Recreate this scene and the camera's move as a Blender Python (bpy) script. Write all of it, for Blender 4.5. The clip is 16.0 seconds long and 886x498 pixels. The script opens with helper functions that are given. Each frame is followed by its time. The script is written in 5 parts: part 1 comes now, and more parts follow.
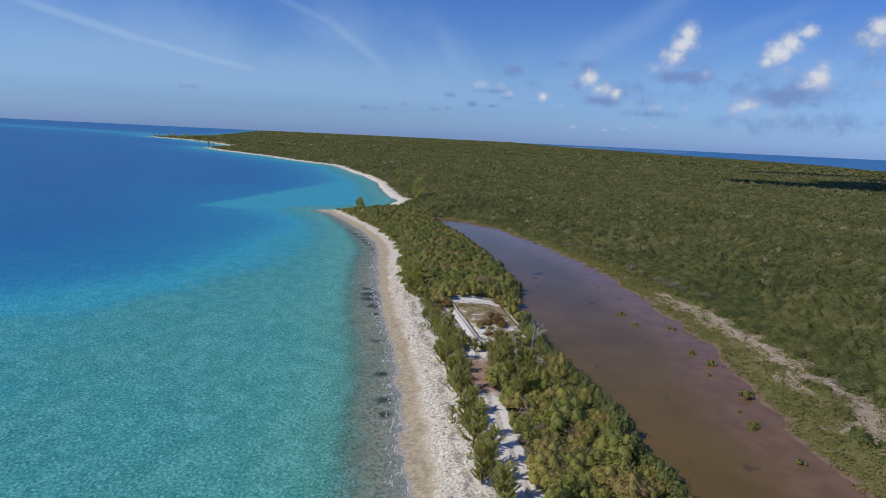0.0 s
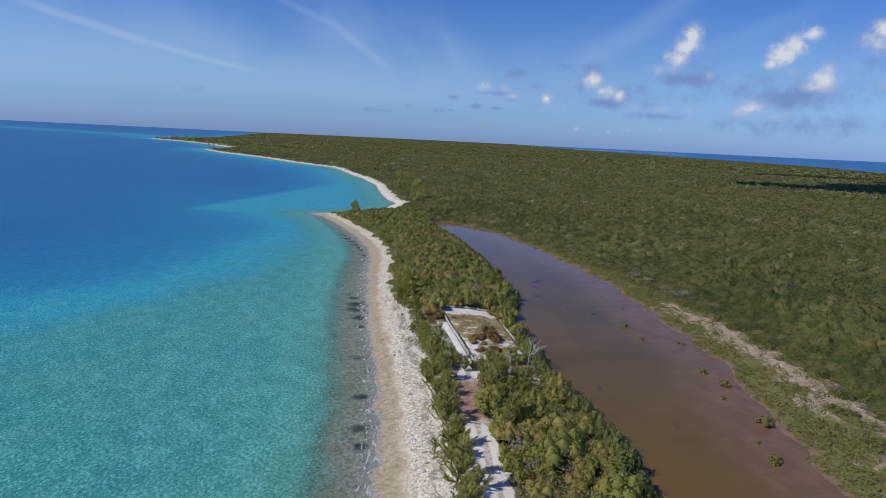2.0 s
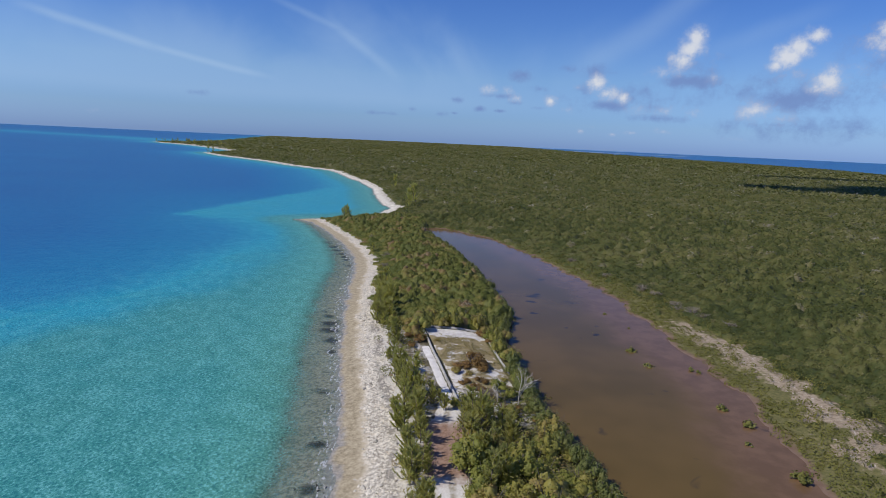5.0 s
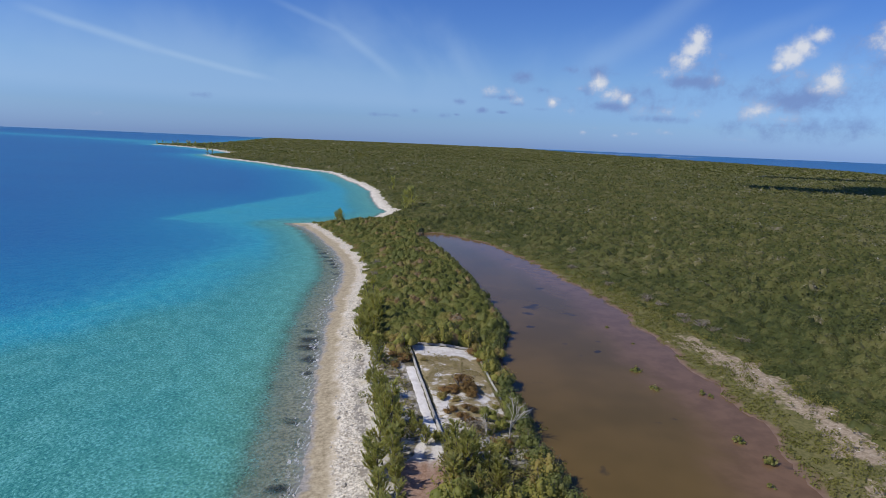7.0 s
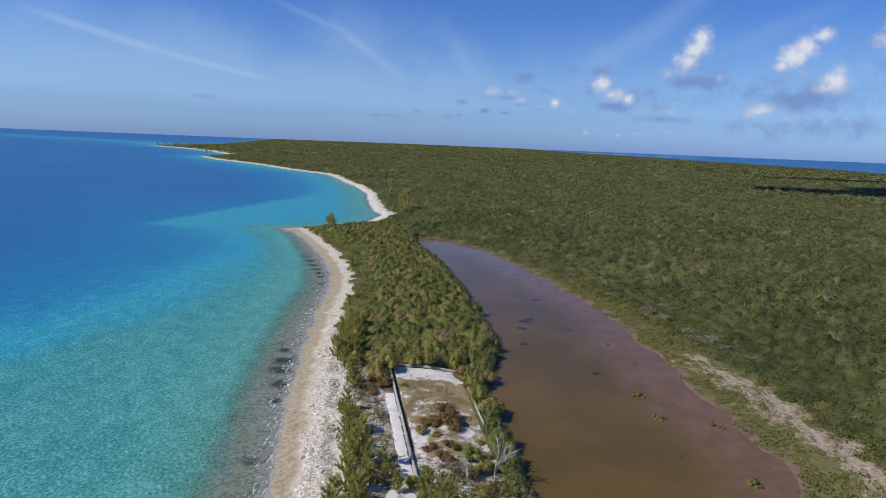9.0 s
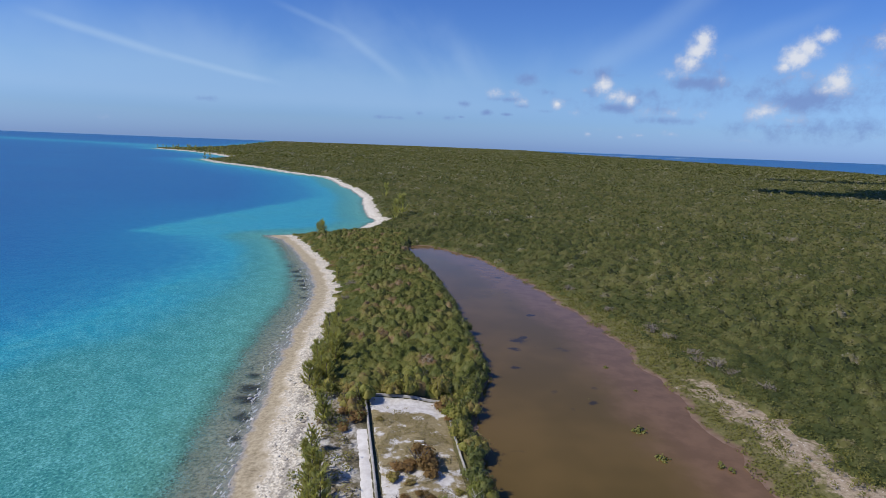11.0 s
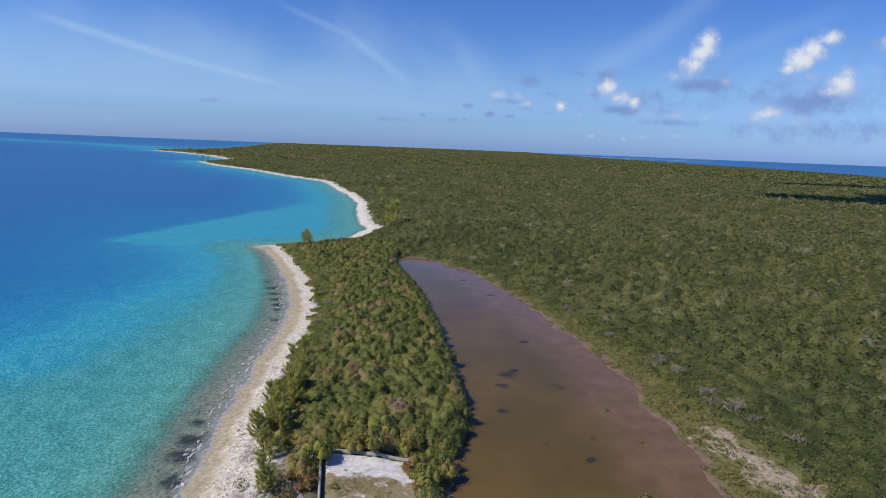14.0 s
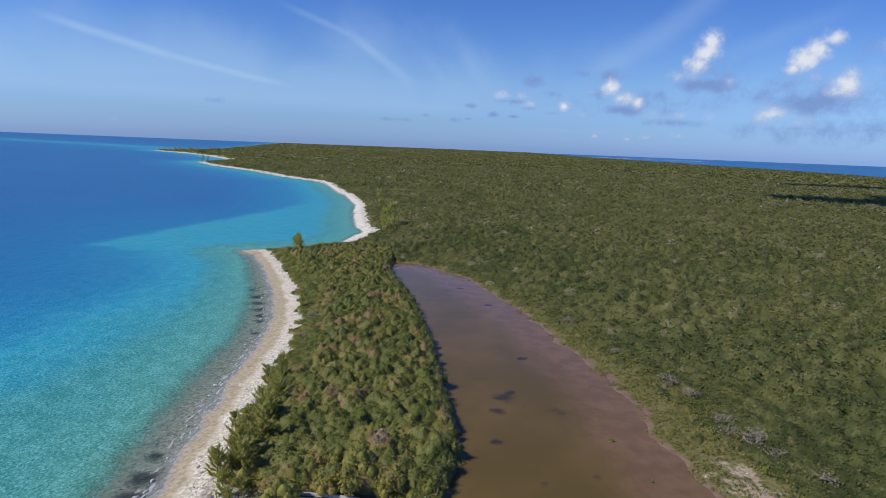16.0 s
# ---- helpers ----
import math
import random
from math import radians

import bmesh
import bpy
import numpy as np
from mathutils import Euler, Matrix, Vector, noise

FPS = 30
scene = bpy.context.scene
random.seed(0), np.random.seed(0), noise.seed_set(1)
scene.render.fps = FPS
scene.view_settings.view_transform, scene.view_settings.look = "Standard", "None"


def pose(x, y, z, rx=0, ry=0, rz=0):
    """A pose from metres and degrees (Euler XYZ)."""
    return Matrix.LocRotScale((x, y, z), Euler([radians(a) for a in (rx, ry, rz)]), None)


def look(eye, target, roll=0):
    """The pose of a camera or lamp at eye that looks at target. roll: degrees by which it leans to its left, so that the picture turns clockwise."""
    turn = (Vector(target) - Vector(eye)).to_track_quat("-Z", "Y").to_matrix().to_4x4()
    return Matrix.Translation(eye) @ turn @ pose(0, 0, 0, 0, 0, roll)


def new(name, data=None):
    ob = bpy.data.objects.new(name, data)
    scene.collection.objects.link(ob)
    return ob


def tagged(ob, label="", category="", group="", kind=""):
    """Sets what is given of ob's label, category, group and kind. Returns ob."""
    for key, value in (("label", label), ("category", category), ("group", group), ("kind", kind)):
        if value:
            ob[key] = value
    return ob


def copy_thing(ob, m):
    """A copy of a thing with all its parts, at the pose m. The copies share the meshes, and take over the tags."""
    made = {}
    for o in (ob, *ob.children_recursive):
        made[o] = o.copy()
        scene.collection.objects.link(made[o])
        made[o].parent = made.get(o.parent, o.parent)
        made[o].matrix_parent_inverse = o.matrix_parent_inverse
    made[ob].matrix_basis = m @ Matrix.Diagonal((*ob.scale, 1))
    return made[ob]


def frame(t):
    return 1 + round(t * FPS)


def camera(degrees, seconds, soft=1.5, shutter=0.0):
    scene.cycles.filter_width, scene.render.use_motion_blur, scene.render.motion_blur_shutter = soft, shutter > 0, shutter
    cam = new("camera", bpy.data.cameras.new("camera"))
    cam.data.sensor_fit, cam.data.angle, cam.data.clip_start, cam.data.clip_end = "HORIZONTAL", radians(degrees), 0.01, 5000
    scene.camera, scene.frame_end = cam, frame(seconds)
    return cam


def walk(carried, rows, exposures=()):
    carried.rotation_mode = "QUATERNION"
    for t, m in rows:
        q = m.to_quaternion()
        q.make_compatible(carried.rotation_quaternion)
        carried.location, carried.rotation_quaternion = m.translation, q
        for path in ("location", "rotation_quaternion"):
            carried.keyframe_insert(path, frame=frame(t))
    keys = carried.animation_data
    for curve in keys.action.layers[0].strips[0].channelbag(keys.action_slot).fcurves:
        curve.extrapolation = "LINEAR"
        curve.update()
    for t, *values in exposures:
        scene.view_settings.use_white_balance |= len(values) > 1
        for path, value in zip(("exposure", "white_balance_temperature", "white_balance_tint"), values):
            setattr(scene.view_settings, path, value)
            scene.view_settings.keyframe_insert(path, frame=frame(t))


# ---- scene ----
# ---------------------------------------------------------------- camera
cam = camera(76.0, 16.0, 0.8)
# seconds, east, north, height, turn to the left, tilt, lean to the left
PATH = [
    (0, 0.00, 0.00, 35.00, -0.00, -11.25, 2.74),
    (1.5, 1.68, 5.99, 34.72, 0.26, -11.10, 2.75),
    (3.5, 4.05, 14.04, 34.43, 0.56, -10.94, 2.71),
    (7, 8.01, 28.54, 34.40, 1.04, -10.67, 2.42),
    (9, 10.58, 36.63, 34.94, 1.32, -10.62, 2.28),
    (12.5, 15.04, 50.91, 36.58, 1.71, -10.34, 2.19),
    (14.5, 17.00, 59.37, 37.26, 1.96, -10.30, 2.24),
    (16, 18.20, 65.57, 37.39, 2.19, -10.30, 2.26),
]


def aim(x, y, z, yaw, tilt, lean):
    a, b = radians(yaw), radians(tilt)
    ahead = Vector((-math.sin(a) * math.cos(b), math.cos(a) * math.cos(b), math.sin(b)))
    eye = Vector((x, y, z))
    return look(eye, eye + 100 * ahead, lean)


walk(cam, [(row[0], aim(*row[1:])) for row in PATH], [(0.0, 0.0), (8.0, 0.08), (16.0, 0.2)])

# ---------------------------------------------------------------- light
SUN_TO = Vector((-0.66, -0.22, 0.72)).normalized()
sun = new("sun", bpy.data.lights.new("sun", "SUN"))
sun.data.energy, sun.data.angle, sun.data.color = 3.6, radians(0.53), (1.0, 0.95, 0.87)
sun.matrix_world = look((0, 0, 300), Vector((0, 0, 300)) - SUN_TO)


class Nodes:
    """A short way to write node trees."""

    def __init__(self, tree):
        self.tree = tree
        tree.nodes.clear()

    def add(self, kind, out=0, **values):
        n = self.tree.nodes.new("ShaderNode" + kind)
        for key, value in values.items():
            if key.startswith("p_"):
                if key == "p_operation":
                    n.operation = value
                elif key == "p_blend":
                    n.blend_type = value
                elif key == "p_type":
                    n.data_type = value
                elif key == "p_sky":
                    n.sky_type = value
                elif key == "p_name":
                    n.attribute_name = value
                elif key == "p_dims":
                    n.noise_dimensions = value
                elif key == "p_feature":
                    n.feature = value
                elif key == "p_mode":
                    n.interpolation_type = value
                continue
            k = int(key[1:]) if key[0] == "i" and key[1:].isdigit() else key.replace("_", " ")
            if hasattr(value, "node"):
                self.tree.links.new(value, n.inputs[k])
            else:
                n.inputs[k].default_value = value
        return n.outputs[out] if len(n.outputs) else None

    def m(self, op, a, b=0.0, c=0.0):
        return self.add("Math", p_operation=op, i0=a, i1=b, i2=c)

    def noise(self, vec, scale, detail=4.0, rough=0.6, dist=0.0):
        return self.add("TexNoise", Vector=vec, Scale=scale, Detail=detail, Roughness=rough, Distortion=dist)

    def span(self, x, lo, hi, a=0.0, b=1.0, mode="SMOOTHSTEP"):
        n = self.tree.nodes.new("ShaderNodeMapRange")
        n.interpolation_type = mode
        for k, value in zip((0, 1, 2, 3, 4), (x, lo, hi, a, b)):
            if hasattr(value, "node"):
                self.tree.links.new(value, n.inputs[k])
            else:
                n.inputs[k].default_value = value
        return n.outputs[0]

    def mix(self, fac, a, b, blend="MIX"):
        n = self.tree.nodes.new("ShaderNodeMix")
        n.data_type, n.blend_type = "RGBA", blend
        for k, value in ((0, fac), (6, a), (7, b)):
            if hasattr(value, "node"):
                self.tree.links.new(value, n.inputs[k])
            elif k:
                n.inputs[k].default_value = (*value, 1)[:4]
            else:
                n.inputs[k].default_value = value
        return n.outputs[2]

    def ramp(self, fac, stops):
        n = self.tree.nodes.new("ShaderNodeValToRGB")
        e = n.color_ramp.elements
        while len(e) < len(stops):
            e.new(0.5)
        for k, (at, col) in enumerate(stops):
            e[k].position, e[k].color = at, (*col, 1)
        self.tree.links.new(fac, n.inputs[0])
        return n.outputs[0]


# ---- sky: clear blue with thin cirrus and a few fair-weather cumulus
world = bpy.data.worlds.new("world")
scene.world = world
world.use_nodes = True
g = Nodes(world.node_tree)
sky = world.node_tree.nodes.new("ShaderNodeTexSky")
sky.sky_type, sky.sun_disc = "NISHITA", False
sky.sun_elevation = math.asin(SUN_TO.z)
sky.sun_rotation = math.atan2(SUN_TO.x, SUN_TO.y)
sky.altitude, sky.air_density, sky.dust_density, sky.ozone_density = 0, 1.0, 0.2, 2.0
ray = g.add("TexCoord", out=0)
xyz = world.node_tree.nodes.new("ShaderNodeSeparateXYZ")
world.node_tree.links.new(ray, xyz.inputs[0])
DEG = 57.2958
az = g.m("MULTIPLY", g.m("ARCTAN2", xyz.outputs[0], xyz.outputs[1]), DEG)
el = g.m("MULTIPLY", g.m("ARCSINE", xyz.outputs[2]), DEG)
# a thin veil of cirrus, combed along a fan of faint bands
du, dv = g.m("SUBTRACT", az, 4.0), g.m("ADD", el, 9.0)
fan = g.m("ARCTAN2", dv, du)
far = g.m("POWER", g.m("ADD", g.m("MULTIPLY", du, du), g.m("MULTIPLY", dv, dv)), 0.5)
fan_at = world.node_tree.nodes.new("ShaderNodeCombineXYZ")
world.node_tree.links.new(g.m("MULTIPLY", fan, 1.0), fan_at.inputs[0])
world.node_tree.links.new(g.m("MULTIPLY", far, 0.03), fan_at.inputs[1])
band = g.noise(fan_at.outputs[0], 3.2, 4.0, 0.5, 0.6)
soft_cloud = g.noise(ray, 4.0, 4.0, 0.55)
veil_at = g.m("ADD", el, g.m("ADD", g.m("MULTIPLY", g.m("SUBTRACT", band, 0.5), -9.0), g.m("MULTIPLY", g.m("SUBTRACT", soft_cloud, 0.5), -7.0)))
cirrus = g.m("MULTIPLY", g.span(veil_at, 12.0, 4.5), g.span(az, 14.0, -8.0, 0.35, 0.9))
cirrus = g.m("MULTIPLY", cirrus, g.span(g.m("ADD", el, g.m("MULTIPLY", soft_cloud, 1.0)), 2.6, 4.4, 0.15, 1.0))


def streak(a0, e0, a1, e1, wide, strong):
    """A cirrus streak between two places of the sky (azimuth and elevation, degrees)."""
    length = math.hypot(a1 - a0, e1 - e0)
    ux, uy = (a1 - a0) / length, (e1 - e0) / length
    pa, pe = g.m("SUBTRACT", az, a0), g.m("SUBTRACT", el, e0)
    along = g.m("ADD", g.m("MULTIPLY", pa, ux), g.m("MULTIPLY", pe, uy))
    off = g.m("ABSOLUTE", g.m("ADD", g.m("SUBTRACT", g.m("MULTIPLY", pe, ux), g.m("MULTIPLY", pa, uy)),
                              g.m("MULTIPLY", g.m("SUBTRACT", soft_cloud, 0.5), wide * 1.5)))
    body = g.span(off, 0.0, wide, 1.0, 0.0)
    ends = g.m("MULTIPLY", g.span(along, -2.5, 1.5), g.span(along, length - 1.5, length + 2.5, 1.0, 0.0))
    return g.m("MULTIPLY", g.m("MULTIPLY", body, ends), strong)


wisp = 0.0
for line in ((-35.7, 8.7, -27.7, 6.9, 0.55, 0.95), (-27.7, 6.9, -19.0, 5.3, 0.45, 0.8), (-16.9, 11.7, -10.8, 9.7, 0.5, 0.5), (-11.4, 9.9, -6.9, 6.6, 0.75, 0.65),
             (21.7, 13.4, 12.3, 7.7, 1.9, 0.6), (30.6, 11.6, 23.0, 8.7, 1.2, 0.3), (-1.2, 9.5, 0.0, 7.0, 1.4, 0.35)):
    wisp = g.m("MAXIMUM", wisp, streak(*line))
# cumulus: sunlit crests and blue-grey bases in groups, ragged by noise
fray = g.noise(ray, 30.0, 8.0, 0.68)
fray_2 = g.noise(ray, 75.0, 4.0, 0.6)
ragged = g.m("ADD", g.m("MULTIPLY", g.m("SUBTRACT", fray, 0.5), 2.2), g.m("MULTIPLY", g.m("SUBTRACT", fray_2, 0.5), 0.45))
CREST_1 = [  # azimuth, elevation, half width, half height, thickness
    (21.5, 9.8, 1.08, 1.1, 1), (21.1, 8.9, 1.49, 1.3, 1), (20.5, 8, 1.49, 1.1, 0.95), (18.7, 7, 1.24, 0.7, 0.6), (20.1, 7.2, 1.63, 0.72, 0.55),
    (23, 7.8, 0.8, 1.3, 0.35), (23.2, 6.6, 0.8, 0.72, 0.35), (30.4, 9.6, 1.05, 0.93, 1), (29.6, 8.9, 1.31, 1.1, 1), (28.5, 8.1, 1.48, 1.16, 1),
    (27.9, 7.5, 0.9, 0.72, 0.8), (31.8, 6.2, 1.53, 1.28, 1), (31, 5.7, 0.99, 0.64, 0.7), (26.9, 3.8, 1.94, 1.1, 0.8), (28.7, 3.1, 1.91, 0.87, 0.45),
    (29.4, 6.6, 1.77, 1.16, 0.35),
]
CREST_2 = [  # azimuth, elevation, half width, half height, thickness
    (35.5, 9.7, 1.3, 0.93, 1), (35, 8.7, 1.9, 1.45, 0.75), (33.7, 7.2, 1.09, 0.75, 0.6), (36, 5.7, 0.94, 0.64, 0.3), (13.3, 5.8, 1.19, 1.1, 0.85),
    (14.2, 5, 1.46, 0.93, 0.9), (15.6, 4.6, 0.78, 0.64, 0.85), (11.3, 5.5, 1.14, 0.58, 0.4), (9, 4.2, 0.8, 0.58, 0.85), (10.5, 3.4, 0.8, 0.41, 0.4),
    (3.1, 5, 1.16, 0.58, 0.6), (4.7, 5, 0.81, 0.52, 0.5), (5.6, 4.3, 0.81, 0.52, 0.55), (17, 3.7, 1.16, 0.64, 0.45), (19.8, 3.6, 1.91, 0.7, 0.45),
    (22, 3.3, 1.29, 0.64, 0.5),
]
CREST_3 = [  # azimuth, elevation, half width, half height, thickness
    (12.1, 1.5, 0.51, 0.32, 0.55), (13, 1.9, 0.73, 0.29, 0.4), (15, 1.3, 0.39, 0.2, 0.5), (16.9, 1.5, 0.89, 0.26, 0.45), (18.6, 1.8, 1.1, 0.35, 0.4),
    (19.6, 1.7, 0.76, 0.35, 0.5), (22.2, 1.6, 0.43, 0.23, 0.4), (25.6, 1.3, 1.05, 0.29, 0.35), (34.9, 1.8, 0.67, 0.23, 0.3),
    (-32, 1.2, 0.84, 0.26, 0.25), (-30.8, 1.1, 0.5, 0.23, 0.2),
]
BASE_1 = [  # azimuth, elevation, half width, half height, thickness
    (21.4, 6.2, 2.56, 0.75, 0.8), (22.9, 7, 1.2, 1.01, 0.35), (29.5, 4.7, 3.79, 1.22, 0.8), (31.8, 4.5, 1.73, 0.52, 0.6), (28, 4.8, 2.05, 0.87, 0.6),
    (34.8, 7.5, 2.26, 1.16, 0.45), (14.3, 4, 2.39, 0.58, 0.7), (11.9, 5.3, 1.14, 0.64, 0.4), (12.9, 7, 1.55, 0.75, 0.45), (6, 6.5, 1.21, 0.64, 0.5),
    (-0.1, 4, 0.81, 0.35, 0.6), (2.2, 3.2, 0.64, 0.32, 0.55), (4.2, 3.1, 0.58, 0.17, 0.5), (-0.3, 2.7, 0.35, 0.14, 0.5), (7.9, 5.3, 0.92, 0.32, 0.4),
    (10.4, 7.2, 1.03, 0.38, 0.35),
]
BASE_2 = [  # azimuth, elevation, half width, half height, thickness
    (14.8, 6.9, 0.95, 0.26, 0.3), (4, 4.5, 1.74, 0.29, 0.5), (5.6, 3.9, 0.72, 0.26, 0.4), (19.4, 2.9, 3.42, 0.41, 0.45), (18.3, 3.9, 1.93, 0.58, 0.3),
    (23, 5.2, 1.6, 0.87, 0.15), (7.7, 3.5, 0.86, 0.23, 0.3), (28.5, 2.6, 2.29, 0.41, 0.4), (-24.2, 3.3, 1.11, 0.29, 0.35),
    (-7.2, 2.4, 1.5, 0.23, 0.45), (-4.4, 2.9, 0.4, 0.26, 0.35), (-1.5, 2.6, 0.81, 0.26, 0.35),
]


def puffs(rows):
    """How thick the cloud stands in each direction."""
    most = None
    for a0, e0, wide, high, thick in rows:
        u = g.m("DIVIDE", g.m("SUBTRACT", az, a0), wide * 1.3)
        w = g.m("DIVIDE", g.m("SUBTRACT", el, e0), high * 1.3)
        body = g.m("MULTIPLY", g.m("SUBTRACT", 1.0, g.m("POWER", g.m("ADD", g.m("MULTIPLY", u, u), g.m("MULTIPLY", w, w)), 0.5)), thick)
        most = body if most is None else g.m("MAXIMUM", most, body)
    return most


crest = puffs(CREST_1 + CREST_2 + CREST_3)
HAZE_BANKS = [(29.5, 5.2, 7.0, 2.0, 0.42), (16.0, 4.6, 7.0, 1.3, 0.28), (31.0, 2.4, 8.0, 1.2, 0.36), (35.0, 8.5, 3.0, 2.0, 0.4), (21.5, 7.6, 2.6, 1.2, 0.4)]
base = puffs(HAZE_BANKS + BASE_1 + BASE_2)
crest_is = g.span(g.m("ADD", crest, g.m("MULTIPLY", ragged, g.span(crest, -0.35, 0.25, 0.0, 0.75))), 0.05, 0.95)
base_is = g.span(g.m("ADD", base, g.m("MULTIPLY", ragged, g.span(base, -0.35, 0.25, 0.0, 0.6))), 0.0, 0.65)
haze = g.ramp(g.m("DIVIDE", el, 20.0), [(0.0, (0.262, 0.452, 1.150)), (0.10, (0.347, 0.530, 1.018)), (0.30, (0.439, 0.630, 0.989)), (0.6, (0.347, 0.565, 1.028)), (0.85, (0.286, 0.510, 1.028))])
clear = g.mix(1.0, sky.outputs[0], haze, "MULTIPLY")
veil = g.mix(g.m("ADD", g.m("MULTIPLY", cirrus, 0.38), g.m("MULTIPLY", wisp, 0.32)), clear, (3.5, 5.0, 7.1))
based = g.mix(g.m("MULTIPLY", base_is, 0.85), veil, (1.55, 2.4, 4.9))
bright = g.mix(g.span(g.m("ADD", crest, g.m("MULTIPLY", ragged, 0.8)), 0.05, 1.0), (3.0, 3.8, 5.8), (6.4, 6.6, 7.1))
full = g.mix(g.m("MULTIPLY", crest_is, 0.9), based, bright)
back = g.add("Background", Color=full, Strength=0.105)
g.add("OutputWorld", Surface=back)


# ---------------------------------------------------------------- the plan (metres; x east, y north)
WEST = [(4, -400), (2, -30), (-2.2, 50), (-4.4, 66), (-6.2, 82), (-7.8, 90), (-10.2, 102), (-13.3, 119), (-16.1, 138),
        (-17.6, 153), (-18.5, 163), (-20.3, 175), (-24.9, 190), (-31.4, 207), (-41.5, 228), (-50, 244), (-57, 251),
        (-50, 255), (-41, 260), (-29, 273), (-25.5, 303), (-31, 316), (-40, 355), (-43.5, 372), (-49, 405), (-70, 471),
        (-80, 491), (-107, 568), (-122, 597), (-162, 636), (-240, 735), (-320, 815), (-383, 900), (-368, 945),
        (-394, 1041), (-533, 1226), (-651, 1340), (-722, 1388), (-737, 1425), (-722, 1560), (-770, 1880),
        (-900, 2380), (-1130, 3200), (-1545, 4900)]
EAST = [(520, 4900), (740, 3300), (900, 2700), (990, 2015), (1050, 1640), (1010, 1310), (1090, 900), (1180, 0), (1250, -400)]
POND = [(25, -25), (25.5, 20), (25, 40), (24.2, 52), (23.0, 60), (22.4, 70), (21.2, 75), (19.2, 89), (17.6, 98), (16.2, 111),
        (17.2, 122), (18.7, 128), (18.3, 135), (17.0, 143), (15.2, 154), (12.3, 171), (8.5, 189), (3.3, 207), (-2.5, 224),
        (-4, 240), (3.5, 241), (9, 235), (17.8, 226), (23, 216), (27, 205), (31.2, 196.5), (35, 182), (38.6, 171), (42.3, 158),
        (43.6, 152), (45.6, 143), (44.3, 137), (47.2, 127), (46.6, 118), (48.3, 107), (48.9, 96), (47.6, 86), (46.2, 76),
        (44.9, 65), (45.2, 54), (47, 40), (46, 0)]
ROAD = [(11.5, -60), (10.6, 20), (9.4, 51), (8.3, 59), (7.7, 66), (6.9, 72), (5.9, 77.5), (6.0, 83), (6.7, 88.5)]
BARE = [(63, 40), (58.5, 58), (57.2, 66), (58.7, 74), (57.8, 85), (57.1, 98), (55.0, 113), (53.3, 122), (52.2, 128)]
POND_LEVEL = 0.35


def polyline_distance(x, y, pts, closed=False):
    best = np.full(x.shape, 1e9)
    ends = pts + pts[:1] if closed else pts
    for (ax, ay), (bx, by) in zip(ends[:-1], ends[1:]):
        ux, uy = bx - ax, by - ay
        k = np.clip(((x - ax) * ux + (y - ay) * uy) / (ux * ux + uy * uy), 0, 1)
        best = np.minimum(best, np.hypot(x - ax - k * ux, y - ay - k * uy))
    return best


def inside(x, y, pts):
    odd = np.zeros(x.shape, bool)
    for (ax, ay), (bx, by) in zip(pts, pts[1:] + pts[:1]):
        if ay == by:
            continue
        cross = ((ay > y) != (by > y)) & (x < (bx - ax) * (y - ay) / (by - ay) + ax)
        odd ^= cross
    return odd


LAND = WEST + EAST


def soft_noise(x, y, size, seed=0):
    """Smooth noise from a few crossing waves, about -1 to 1."""
    r = np.random.RandomState(seed)
    out = np.zeros(np.shape(x))
    for k in range(7):
        a, ph, f = r.uniform(0, 6.28), r.uniform(0, 6.28), r.uniform(0.6, 1.7) * 6.28 / size
        out = out + np.sin((x * math.cos(a) + y * math.sin(a)) * f + ph + 1.5 * np.sin((x * math.sin(a) - y * math.cos(a)) * f * 0.6 + ph))
    return out / 3.5


def shore_of(x, y):
    """Metres inland of the waterline (offshore: minus)."""
    d = polyline_distance(x, y, WEST)
    d = np.minimum(d, polyline_distance(x, y, EAST))
    d = np.where(inside(x, y, LAND), d, -d)
    wiggle = np.where(np.abs(d) < 30, 0.55 * soft_noise(x, y, 9, 3) + 0.3 * soft_noise(x, y, 3.2, 4), 0)
    return d + wiggle * np.clip(1 - np.abs(d) / 25, 0, 1)


def pond_of(x, y):
    """Metres outside the pond (inside: minus)."""
    d = polyline_distance(x, y, POND, True)
    d = np.where(inside(x, y, POND), -d, d)
    return d + np.where(np.abs(d) < 20, 0.7 * soft_noise(x, y, 11, 5) + 0.35 * soft_noise(x, y, 4, 6), 0)


def height_of(x, y, shore=None, pond=None):
    shore = shore_of(x, y) if shore is None else shore
    pond = pond_of(x, y) if pond is None else pond
    land = 1.25 * (1 - np.exp(-np.clip(shore, 0, None) / 6.0)) + 0.12 * soft_noise(x, y, 14, 7) * np.clip(shore / 8, 0, 1)
    rise = np.clip((shore - 120) / 600, 0, 1) * (1.2 + 0.8 * soft_noise(x, y, 260, 8))
    off = np.clip(-shore, 0, None)
    bed = -(0.045 * off + 0.02 * np.clip(off - 10, 0, None)) + 0.07 * soft_noise(x, y, 6, 9) * np.clip(off / 4, 0, 1)
    bed = np.maximum(bed, -7.0)
    z = np.where(shore > 0, land + rise, bed)
    bank = POND_LEVEL + np.where(pond > 0, 0.10 * pond, 0.05 * pond)
    bank = np.maximum(bank, POND_LEVEL - 0.5)
    return np.where((pond < 12), np.minimum(z, bank), z)


